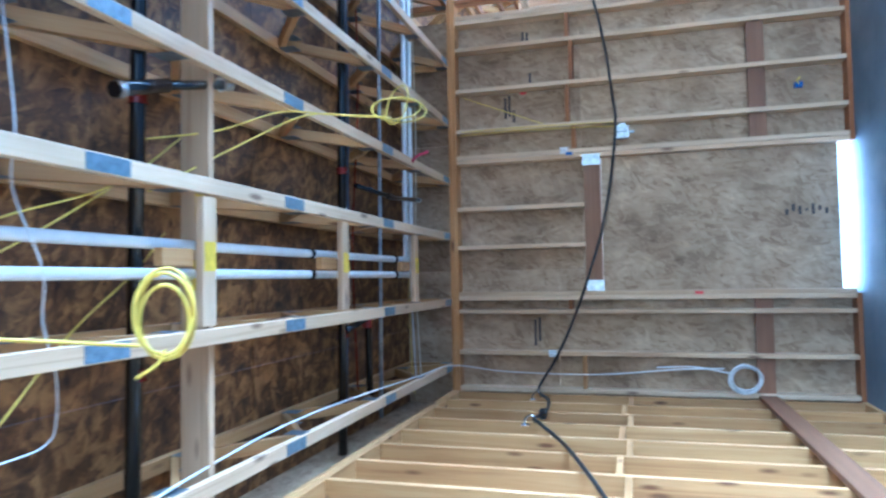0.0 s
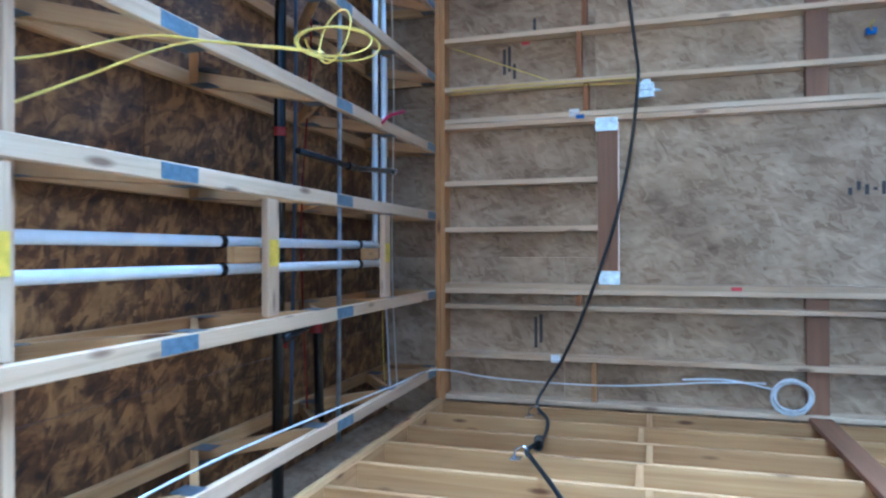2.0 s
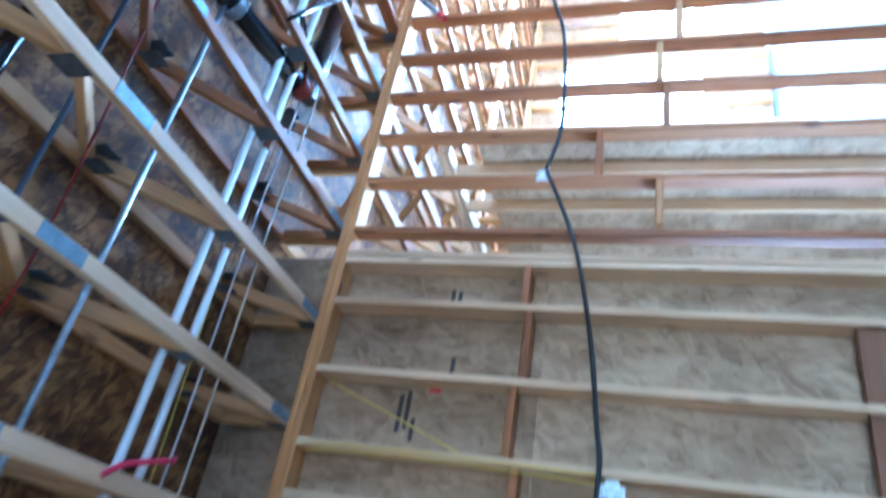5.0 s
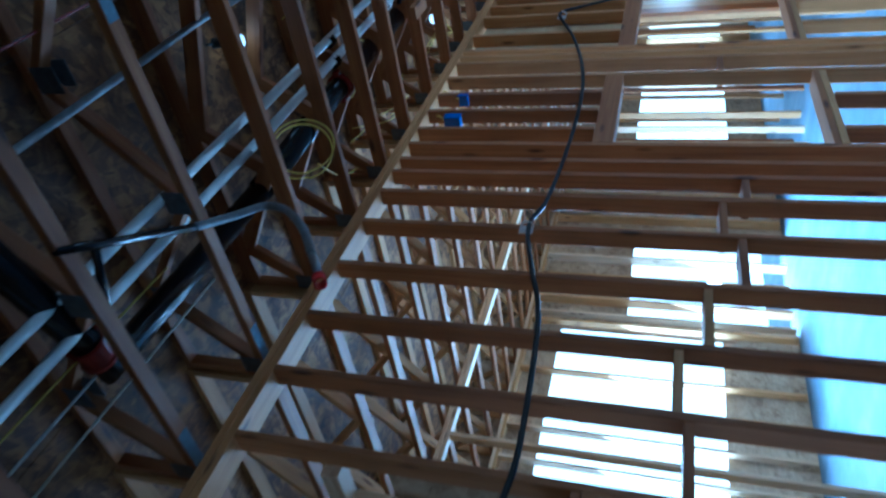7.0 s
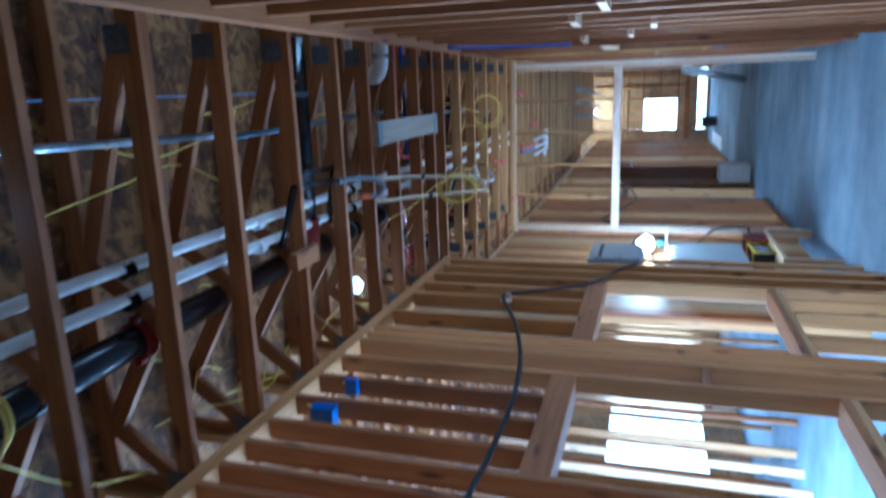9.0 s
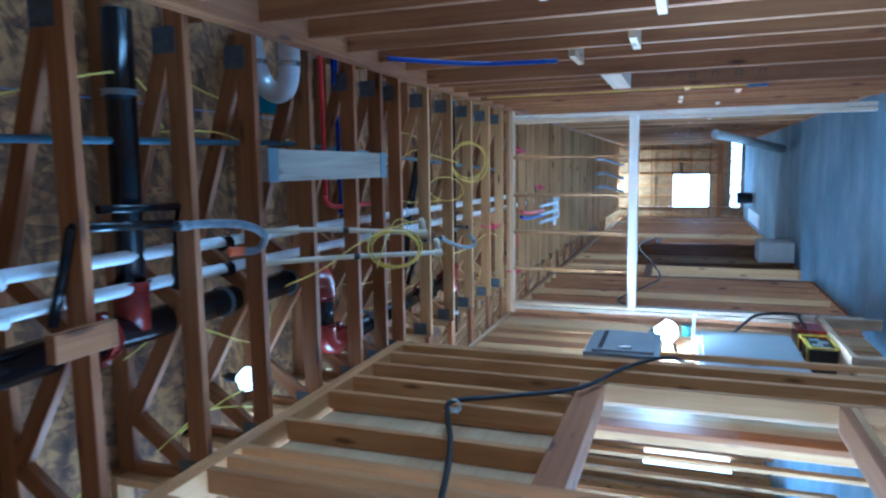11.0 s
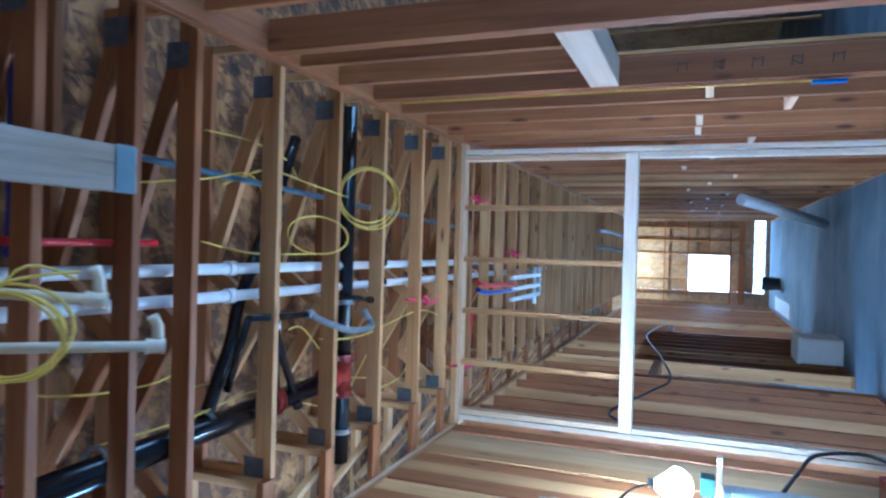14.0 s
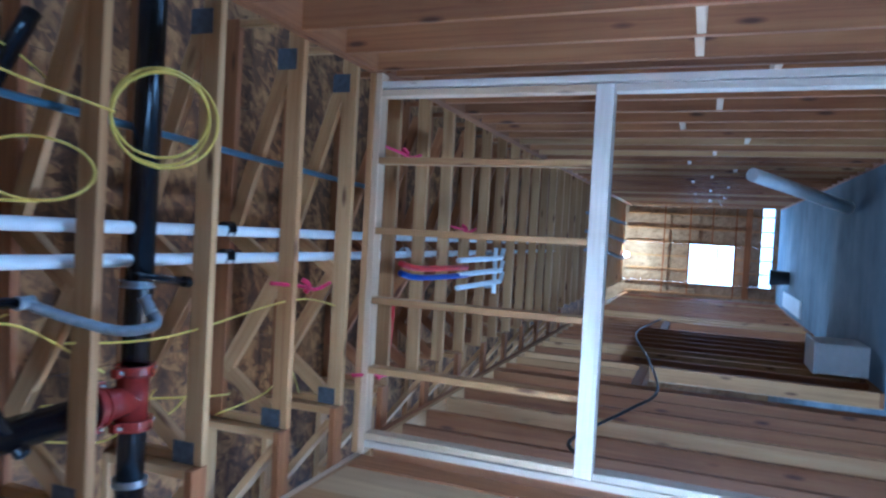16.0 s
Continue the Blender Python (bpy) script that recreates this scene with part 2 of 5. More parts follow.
def board_mesh(L, W, T, mat, c=0.003):
    """A board with its length on x, width on y, thickness on z, its long arrises eased."""
    key = (round(L, 3), round(W, 3), round(T, 3), mat.name)
    if key not in LUMBER:
        c = min(c, T * 0.2)
        a, b = W / 2, T / 2
        ring = [(-a + c, -b), (a - c, -b), (a, -b + c), (a, b - c), (a - c, b), (-a + c, b), (-a, b - c), (-a, -b + c)]
        bm = bmesh.new()
        ends = [[bm.verts.new((s * L / 2, y, z)) for y, z in ring] for s in (-1, 1)]
        for i in range(8):
            j = (i + 1) % 8
            bm.faces.new((ends[0][i], ends[0][j], ends[1][j], ends[1][i]))
        bm.faces.new(ends[0][::-1])
        bm.faces.new(ends[1])
        bmesh.ops.recalc_face_normals(bm, faces=bm.faces)
        me = bpy.data.meshes.new("board")
        bm.to_mesh(me)
        bm.free()
        me.materials.append(mat)
        LUMBER[key] = me
    return LUMBER[key]


def board(name, x0, x1, y0, y1, z0, z1, mat=WOOD, parent=None, label="", lean=0.0):
    """A board that fills a box; the grain follows its longest side. lean: a slight turn in degrees, as boards are set by hand."""
    d = [x1 - x0, y1 - y0, z1 - z0]
    order = sorted(range(3), key=lambda i: -d[i])
    rot = Matrix(((0, 0, 0), (0, 0, 0), (0, 0, 0)))
    for col, ax in enumerate(order):
        rot[ax][col] = 1.0
    if rot.determinant() < 0:
        rot[order[2]][2] = -1.0
    me = board_mesh(d[order[0]], d[order[1]], d[order[2]], mat)
    ob = new(name, me)
    ob.parent = parent
    ob.matrix_basis = Matrix.Translation(((x0 + x1) / 2, (y0 + y1) / 2, (z0 + z1) / 2)) @ rot.to_4x4() @ pose(0, 0, 0, lean, 0, 0)
    if label:
        tagged(ob, label)
    return ob


def strut(name, p, q, W, T, mat, parent=None, flat=(1, 0, 0), label=""):
    """A board from p to q whose width lies along flat."""
    p, q = Vector(p), Vector(q)
    x = (q - p).normalized()
    y = Vector(flat)
    y = (y - x * y.dot(x)).normalized()
    z = x.cross(y)
    me = board_mesh((q - p).length, W, T, mat)
    ob = new(name, me)
    ob.parent = parent
    ob.matrix_basis = Matrix.Translation((p + q) / 2) @ Matrix((x, y, z)).transposed().to_4x4()
    if label:
        tagged(ob, label)
    return ob


def curve_points(pts, n):
    pts = [Vector(p) for p in pts]
    out = []
    for i in range(len(pts) - 1):
        a, b, c, d = pts[max(i - 1, 0)], pts[i], pts[i + 1], pts[min(i + 2, len(pts) - 1)]
        for k in range(n):
            s = k / n
            out.append(0.5 * ((2 * b) + (c - a) * s + (2 * a - 5 * b + 4 * c - d) * s * s + (3 * b - a - 3 * c + d) * s ** 3))
    return out + [pts[-1]]


def tube_mesh(pts, r, seg=10, n=0, ribs=None):
    """A round tube along points, smoothed with n steps between them."""
    path = curve_points(pts, n) if n else [Vector(p) for p in pts]
    bm = bmesh.new()
    side = None
    rings = []
    for i, p in enumerate(path):
        ahead = (path[min(i + 1, len(path) - 1)] - path[max(i - 1, 0)]).normalized()
        if side is None:
            side = ahead.orthogonal().normalized()
        side = (side - ahead * side.dot(ahead)).normalized()
        up = ahead.cross(side)
        rad = r * (1 + (ribs or 0) * (1 if i % 2 else -1))
        if not n and 0 < i < len(path) - 1:
            a, b = (path[i] - path[i - 1]).normalized(), (path[i + 1] - path[i]).normalized()
            stretch = 1 / max(0.35, math.cos(a.angle(b) / 2))
        else:
            stretch = 1
        bend = None
        if stretch > 1.01:
            bend = (b - a).normalized()
        ring = []
        for k in range(seg):
            o = (side * math.cos(k * math.tau / seg) + up * math.sin(k * math.tau / seg)) * rad
            if bend is not None:
                o = o + bend * o.dot(bend) * (stretch - 1)
            ring.append(bm.verts.new(p + o))
        rings.append(ring)
    for a, b in zip(rings, rings[1:]):
        for k in range(seg):
            f = bm.faces.new((a[k], a[(k + 1) % seg], b[(k + 1) % seg], b[k]))
            f.smooth = True
    bm.faces.new(rings[0][::-1])
    bm.faces.new(rings[-1])
    return bm


def tube(name, pts, r, mat, parent=None, label="", seg=10, n=0, ribs=None):
    return link(name, tube_mesh(pts, r, seg, n, ribs), mat, parent, label)


def collar(name, p, axis, r, length, mat, parent, label="", seg=14):
    """A short sleeve with a raised rim at each end, as a pipe coupling has."""
    p, axis = Vector(p), Vector(axis).normalized()
    bm = bmesh.new()
    side = axis.orthogonal().normalized()
    up = axis.cross(side)
    prof = [(-0.5, 0.9), (-0.5, 1.12), (-0.36, 1.12), (-0.33, 1.0), (0.33, 1.0), (0.36, 1.12), (0.5, 1.12), (0.5, 0.9)]
    rings = [[bm.verts.new(p + axis * s * length + (side * math.cos(k * math.tau / seg) + up * math.sin(k * math.tau / seg)) * r * w) for k in range(seg)] for s, w in prof]
    for a, b in zip(rings, rings[1:] + rings[:1]):
        for k in range(seg):
            bm.faces.new((a[k], a[(k + 1) % seg], b[(k + 1) % seg], b[k]))
    bmesh.ops.recalc_face_normals(bm, faces=bm.faces)
    return link(name, bm, mat, parent, label)


def thing(name, label, category, at=(0, 0, 0), group="", kind=""):
    ob = new(name)
    ob.location = at
    ob.empty_display_size = 0.1
    return tagged(ob, label, category, group, kind)


def coil(name, c, r, wire, turns, mat, label, normal=(0, 1, 0), tail=(), category="cable", sag=1.25):
    """A loose hank of cable, hung up, with its tails."""
    rnd = random.Random(sum(ord(k) for k in label) + int(c[0] * 100))
    c, nrm = Vector(c), Vector(normal).normalized()
    u = nrm.orthogonal().normalized()
    if abs(nrm.z) < 0.9:
        u = Vector((0, 0, 1)).cross(nrm).normalized()
    v = nrm.cross(u)
    top = thing(name, label, category)
    for k in range(turns):
        rr, off = r * rnd.uniform(0.86, 1.12), nrm * rnd.uniform(-0.03, 0.03)
        cc = c + u * rnd.uniform(-0.05, 0.05) * r * 3 + v * rnd.uniform(-0.05, 0.05) * r * 3
        pts = [cc + off * math.sin(a * 1.3) + u * rr * math.cos(a) + v * rr * sag * math.sin(a) for a in [i * math.tau / 14 for i in range(15)]]
        tube("loop", pts, wire, mat, top, "", 6, 3)
    for pts in tail:
        tube("tail", pts, wire, mat, top, "", 6, 6)
    return top


# ---------- floor, deck, closing walls ----------
def slab(name, x0, x1, y0, y1, z0, z1, mat, label="", category=""):
    ob = board(name, x0, x1, y0, y1, z0, z1, mat)
    return tagged(ob, label, category, kind="structure")


slab("floor", -3, 30, -10, 8, -0.15, 0, CONCRETE, "bare concrete slab floor, grey tinted with daylight blue", "floor")
# Subfloor sheets, with the shade between the trusses put into their colour.
deck = thing("ceiling", "strand board subfloor between the trusses, shade put into its brown", "ceiling", kind="structure")
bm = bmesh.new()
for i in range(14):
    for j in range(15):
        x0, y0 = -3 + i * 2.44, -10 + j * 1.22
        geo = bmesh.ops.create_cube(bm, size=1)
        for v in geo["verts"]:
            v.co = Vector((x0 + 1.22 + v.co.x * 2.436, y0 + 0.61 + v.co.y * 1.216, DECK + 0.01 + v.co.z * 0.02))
part("deck_sheets", bm, SHADED_DECK_OSB, deck)


def sheet_wall(name, x0, x1, y0, y1, z0, z1, label):
    w = thing(name, label, "wall", kind="structure")
    board("sheathing", x0, x1, y0, y1, z0, z1, WALL_OSB, w)
    return w


def opening_sheets(name, along, fixed, thick, a0, a1, holes, label, top=DECK):
    """Sheathing with openings cut right through it. along: the axis it runs on; holes: (from, to, low, high)."""
    w = thing(name, label, "wall", kind="structure")
    cuts = sorted(holes)

    def put(u0, u1, z0, z1):
        if u1 - u0 > 0.01 and z1 - z0 > 0.01:
            if along == "x":
                board("sheathing", u0, u1, fixed, fixed + thick, z0, z1, WALL_OSB, w)
            else:
                board("sheathing", fixed, fixed + thick, u0, u1, z0, z1, WALL_OSB, w)
    at = a0
    for u0, u1, z0, z1 in cuts:
        put(at, u0 - 0.002, 0, top)
        put(u0, u1, 0, z0)
        put(u0, u1, z1, top)
        at = u1 + 0.002
    put(at, a1, 0, top)
    return w


# The opening from 17.8 to 20.2 is added for the far fill lamp.
opening_sheets("wall_outer_north", "x", YN, 0.012, -1.3, XE, [(5.9, 8.5, 0.9, 2.95), (8.75, 10.6, 0.0, 2.1), (13.3, 15.7, 0.65, 2.25), (17.8, 20.2, 0.65, 2.25)], "strand board sheathing of the outer north wall with window openings")
opening_sheets("wall_outer_south", "x", YS - 0.012, 0.012, -1.3, 3.6, [(-0.9, 3.3, 0.15, 3.05)], "strand board sheathing of the south wall with a wide entrance opening")
we = thing("wall_end_sheathing", "lit strand board on the far end wall round a window and a low gap", "wall", kind="structure")
for y0, y1, z0, z1 in ((-6.4, -1.98, 0, DECK), (-1.976, -0.884, 0, 0.1), (-1.976, -0.884, 0.36, DECK), (-0.88, 0.06, 0, 0.1), (-0.88, 0.06, 0.36, 0.95), (-0.88, 0.06, 1.95, DECK), (0.064, YN, 0, DECK)):
    board("sheathing", XE + 0.1, XE + 0.112, y0, y1, z0, z1, WALL_OSB, we)
# The opening here is added for the east fill lamp.
opening_sheets("wall_lobby_east", "y", 3.6, 0.012, YS, RW - 0.15, [(-6.2, -2.6, 0.2, 2.8)], "strand board on the east side of the hall with an added, unseen opening")
# The opening from 6.2 to 9.8 is added for the south fill lamp.
opening_sheets("wall_south_rooms", "x", -6.4, 0.012, 3.62, XE, [(6.2, 9.8, 0.75, 2.35), (11.5, 14.5, 0.7, 2.3)], "strand board on the outer wall of the rooms south of the corridor")
# Two sheets added only to close the building on its west side.
sheet_wall("wall_west_sheathing", XW - 0.16, XW - 0.145, YS, 0.14, 0, DECK, "strand board added to close the west wall behind its studs")
sheet_wall("wall_north_west_room", XW - 0.16, XW - 0.145, 0.17, YN, 0, DECK, "unseen strand board added to close off the north side")

for name, x0, x1, y0, y1, z0, z1 in (("backdrop", 2.0, 22.5, YN + 1.6, YN + 1.62, -0.1, 5), ("backdrop_2", XE + 1.6, XE + 1.62, -4, 2.5, -0.1, 4),
                                     ("backdrop_3", -1.0, 1.9, 1.2, 1.22, -0.1, 1.2), ("backdrop_4", 5.0, 15.5, -7.62, -7.6, -0.1, 4)):
    slab(name, x0, x1, y0, y1, z0, z1, DAYGLOW, "bright overcast daylight outside an opening", "backdrop")

# ---------- stud walls ----------
JIT = random.Random(7)


def stud_wall_x(name, label, xs, y0, y1, x0, x1, mats=(WOOD,), tops=None, top=H, plates=None, late=None):
    """A stud wall that runs along x: plates, studs at xs; tops gives (low, high) for studs cut over an opening."""
    w = thing(name, label, "stud wall", kind="structure")
    board("top_plate", x0, x1, y0, y1, top - 0.038, top, JIT.choice(plates or mats), w)
    board("top_plate", x0, x1, y0, y1, top - 0.078, top - 0.040, JIT.choice(plates or mats), w)
    for x in xs:
        lo, hi = (tops or {}).get(x, (0.04, top - 0.078))
        d = JIT.uniform(-0.003, 0.003)
        # Past x = 6.5 the late lumber puts stronger light into the stud colour.
        deep = y1 if x < 2.5 or x > 9 else min(y1, y0 + 0.1)
        board("stud", x - 0.019, x + 0.019, y0 + d, deep + d, lo, hi, PALE if x < 2.5 else late if late and x > 6.5 else JIT.choice(mats), w)
    return w


def stud_wall_y(name, label, ys, x0, x1, y0, y1, mats=(WOOD,), top=H):
    w = thing(name, label, "stud wall", kind="structure")
    board("top_plate", x0, x1, y0, y1, top - 0.038, top, JIT.choice(mats), w)
    board("top_plate", x0, x1, y0, y1, top - 0.078, top - 0.040, JIT.choice(mats), w)
    for y in ys:
        d = JIT.uniform(-0.003, 0.003)
        board("stud", x0 + d, x1 + d, y - 0.019, y + 0.019, 0.04, top - 0.078, JIT.choice(mats), w)
    return w


# north wall: the sheathed part with the boarded-up doorway, then open studs, then two framed openings
OVER = {0.218: (2.18, H - 0.078), 0.579: (2.18, H - 0.078), 5.82: (2.17, H - 0.078), 6.07: (2.17, H - 0.078), 6.32: (2.17, H - 0.078),
        7.42: (2.13, H - 0.078), 7.83: (2.13, H - 0.078), 8.10: (2.13, H - 0.078),
        7.43: (0.04, 0.81), 7.84: (0.04, 0.81), 8.11: (0.04, 0.81), 5.83: (0.04, 0.76), 6.24: (0.04, 0.76)}
STUDS_N = [-1.09, -0.757, -0.38, -0.258, -0.218, 0.218, 0.579, 1.025, 1.068, 1.316, 1.703, 2.102, 2.365, 2.408, 2.57, 2.934, 3.283, 3.64, 4.0, 4.385,
           4.76, 5.06, 5.28, 5.43, 5.62, 5.82, 6.07, 6.32, 5.83, 6.24, 6.60, 6.86, 6.98, 7.08, 7.42, 7.83, 8.10, 7.43, 7.84, 8.11, 8.36, 8.62, 8.83, 8.87]
wall_n = stud_wall_x("wall_north", "north corridor wall of bare timber studs and plates, part sheathed", STUDS_N, 0.0, 0.14, -1.25, 8.89, (FIR,), OVER, H, (GOLD,), GOLD)
for x0, x1 in ((-1.25, -0.24), (1.01, 2.55), (2.60, 5.64), (5.66, 7.08), (7.10, 8.89)):
    board("bottom_plate", x0, x1, 0.001, 0.139, 0.0, 0.038, FIR, wall_n)
board("door_header", -0.198, 1.004, 0.004, 0.136, 2.032, 2.176, BEAM, wall_n, "dark engineered timber door header")
board("header_hanger", -0.20, -0.10, -0.003, 0.003, 2.02, 2.17, STEEL, wall_n, "bright zinc strap at the header end")
board("header_hanger", 0.93, 1.03, -0.003, 0.003, 2.03, 2.19, STEEL, wall_n, "bright zinc strap at the header end")
for x0, x1, z in ((5.645, 6.58, 2.04), (7.1, 8.34, 2.0)):
    board("opening_header", x0, x1, 0.003, 0.137, z, z + 0.125, FIR, wall_n, "fir header over the framed opening")
for x0, x1, z in ((7.1, 8.34, 0.815), (5.645, 6.58, 0.765)):
    board("opening_sill", x0, x1, 0.003, 0.137, z, z + 0.038, WOOD, wall_n, "pale timber sill of the framed opening")
    board("opening_sill", x0, x1, 0.003, 0.137, z + 0.04, z + 0.078, FIR, wall_n)
# fire blocking between studs
BLOCKS = [(1.09, 1.297, 2.24, 0.038), (1.335, 1.684, 2.29, 0.038), (1.722, 2.083, 2.25, 0.038), (2.121, 2.345, 2.28, 0.038), (-0.361, -0.277, 2.3, 0.038),
          (-1.07, -0.776, 2.19, 0.038), (2.62, 2.915, 1.62, 0.038), (2.953, 3.264, 1.95, 0.038), (3.302, 3.62, 1.58, 0.038), (3.66, 3.98, 1.62, 0.038), (4.02, 4.366, 1.50, 0.038),
          (4.404, 4.741, 1.34, 0.038), (4.78, 5.04, 1.42, 0.038), (5.08, 5.26, 1.30, 0.038), (6.62, 6.84, 1.38, 0.038), (7.0, 7.06, 1.5, 0.038)]
for x0, x1, z, t in BLOCKS:
    board("blocking", x0, x1, 0.004, 0.136, z, z + t, JIT.choice((WOOD, FIR)), wall_n)
for x0, x1 in ((1.335, 1.684), (1.09, 1.297), (1.722, 2.083)):
    board("backing_board", x0, x1, 0.03, 0.068, 0.65, 0.79, BEAM, wall_n)
for x0, x1 in ((-0.361, -0.277), (-0.738, -0.399), (-1.07, -0.776)):
    board("backing_board", x0, x1, 0.03, 0.068, 0.655, 0.795, BEAM, wall_n)
# sheathing behind the western studs and in the doorway
osb = thing("wall_north_sheathing", "brown strand board sheathing behind the studs of the north wall", "wall", kind="structure")
board("sheathing", -1.25, -0.205, 0.142, 0.156, 0, 2.44, WALL_OSB, osb)
board("sheathing", -1.25, 0.0, 0.142, 0.156, 2.444, DECK, WALL_OSB, osb)
board("sheathing", -0.2, 0.0, 0.142, 0.156, 2.2, 2.44, WALL_OSB, osb)
board("sheathing", 0.004, 1.22, 0.142, 0.156, 2.2, DECK, WALL_OSB, osb)
board("sheathing", 1.012, 2.44, 0.142, 0.156, 0, 2.196, WALL_OSB, osb)
board("sheathing", 1.224, 2.44, 0.142, 0.156, 2.2, DECK, WALL_OSB, osb)
board("sheathing", -0.2, 1.005, 0.142, 0.156, 2.03, 2.196, WALL_OSB, osb)
for x0, x1, z0, z1 in ((7.09, 8.87, 2.14, 3.34), (8.36, 8.87, 0.05, 2.136)):
    board("sheathing", x0, x1, 0.104, 0.118, z0, z1, PLY, osb, "pale plywood sheet behind the studs")
closure = tagged(board("door_closure_panel", -0.1985, 1.0055, 0.085, 0.1, 0.115, 2.026, WALL_OSB), "strand board sheet closing a doorway, gap below it", "panel")
stamp = thing("printed_stamp", "dark printed grade stamps on the strand board", "stamp")
for x0, x1, z0 in ((1.44, 1.64, 2.90), (1.46, 1.66, 2.86), (1.40, 1.52, 2.82), (1.74, 1.86, 2.66), (2.13, 2.26, 2.72), (2.12, 2.25, 2.68), (-0.66, -0.44, 2.62), (-0.70, -0.46, 2.66)):
    board("stamp_bar", x0, x1, 0.1397, 0.1413, z0 - 0.012, z0 + 0.012, INK, stamp)
for k in range(7):
    board("stamp_bar", 0.42 + (k % 2) * 0.03, 0.47 + (k % 3) * 0.02, 0.083, 0.0845, 0.2 + k * 0.05, 0.225 + k * 0.05, INK, stamp)

# west wall of the entrance hall
wys = [-0.06 - 0.4 * k for k in range(22)]
wall_w = stud_wall_y("wall_west", "sunlit pale timber stud wall of the entrance hall", wys, XW - 0.14, XW, YS, 0.0, (WOOD,))
board("bottom_plate", XW - 0.139, XW - 0.001, YS, 0, 0, 0.038, WOOD, wall_w)
for k in range(21):
    z = 1.80 + (0.05 if k % 2 else 0)
    board("blocking", XW - 0.136, XW - 0.004, wys[k + 1] + 0.019, wys[k] - 0.019, z, z + 0.038, WOOD, wall_w)
board("rail", XW + 0.001, XW + 0.036, -8.5, -0.05, 0.66, 0.80, BEAM, wall_w, "brown backing rail across the studs")

# south corridor wall, with a doorway
OVER_S = {9.6: (2.17, H - 0.078), 9.95: (2.17, H - 0.078)}
xs_s = [4.1 + 0.406 * k for k in range(13)] + [9.36, 9.40, 9.6, 9.95, 10.33, 10.37, 10.7, 11.1, 11.5, 11.86]
wall_s = stud_wall_x("wall_south", "south corridor wall of bare fir studs and plates", xs_s, RW - 0.14, RW, 4.05, XH + 0.05, (FIR,), OVER_S)
for x0, x1 in ((4.05, 9.42), (10.31, XH)):
    board("bottom_plate", x0, x1, RW - 0.139, RW - 0.001, 0, 0.038, FIR, wall_s)
board("door_header", 9.42, 10.31, RW - 0.137, RW - 0.003, 2.03, 2.165, WHITEWASH, wall_s, "pale timber header over the doorway")
for a, b, z in ((4.52, 4.88, 1.3), (5.34, 5.69, 1.95), (6.15, 6.5, 1.9), (6.96, 7.3, 2.1), (7.37, 7.71, 1.7), (8.18, 8.52, 1.85), (8.59, 8.93, 2.2), (10.39, 10.68, 1.6), (10.72, 11.08, 1.2), (11.12, 11.48, 1.65), (11.52, 11.84, 1.66)):
    board("blocking", a, b, RW - 0.136, RW - 0.004, z, z + 0.038, PALE, wall_s)
for k in range(5):
    z = 1.74 - k * 0.16
    for j, (ya, za, yb, zb) in enumerate(((-0.10, 0.02, -0.05, 0.025), (-0.10, -0.02, -0.055, -0.015), (-0.095, -0.02, -0.09, 0.02), (-0.055, -0.015, -0.075, 0.02))[:3 + k % 2]):
        strut("pencil_mark", (10.3095, RW + ya, z + za), (10.3095, RW + yb, z + zb), 0.003, 0.005, INK, wall_s)

# alcove wall with the electrical boards, then the cross wall with the tall opening
alc = stud_wall_x("wall_alcove", "set-back timber stud wall with planks behind the electrical boards", [8.95, 9.35, 9.75, 10.15, 10.55, 10.95, 11.35, 11.75], 0.44, 0.58, 8.89, XH + 0.05, (WOOD, PALE))
for k in range(16):
    x = 8.93 + k * 0.185
    board("plank", x, x + 0.178, 0.416 + 0.004 * (k % 3), 0.438, 0.05, 3.34, JIT.choice((FIR, WOOD, PLY)), alc)
stud_wall_y("wall_alcove_return", "short timber return beside the alcove", [0.2, 0.4], 8.75, 8.89, 0.145, 0.58, (FIR, WOOD))

cross = thing("wall_cross", "timber cross wall with a tall framed opening and cripple studs", "stud wall", kind="structure")
board("top_plate", XH, XH + 0.09, RW + 0.002, 0.42, H - 0.038, H, WOOD, cross)
board("top_plate", XH, XH + 0.09, RW + 0.002, 0.42, H - 0.078, H - 0.04, PALE, cross)
for y in (-1.68, 0.36):
    board("king_stud", XH, XH + 0.09, y - 0.019, y + 0.019, 0, H - 0.08, WHITEWASH, cross)
for y in (-1.635, 0.315):
    board("jack_stud", XH - 0.002, XH + 0.092, y - 0.019, y + 0.019, 0, 2.06, WHITEWASH, cross)
board("header", XH - 0.004, XH + 0.094, -1.655, 0.335, 2.065, 2.155, WHITEWASH, cross, "whitish timber header over the opening")
for k in range(1, 5):
    y = -1.655 + k * 0.398
    board("cripple_stud", XH + 0.002, XH + 0.088, y - 0.019, y + 0.019, 2.157, H - 0.08, WOOD, cross)
for y in (-1.635, 0.315):
    board("cripple_stud", XH + 0.001, XH + 0.089, y - 0.019, y + 0.019, 2.157, H - 0.08, PALE, cross)

# corridor beyond the cross wall
OV2 = {14.9: (2.15, H - 0.078), 15.3: (2.15, H - 0.078), 19.2: (2.15, H - 0.078), 19.6: (2.15, H - 0.078)}
xs2 = [12.05 + 0.406 * k for k in range(7)] + [14.55, 14.6, 14.9, 15.3, 15.65, 15.7] + [16.1 + 0.406 * k for k in range(7)] + [18.85, 18.9, 19.2, 19.6, 19.95, 20.0] + [20.4 + 0.45 * k for k in range(12)]
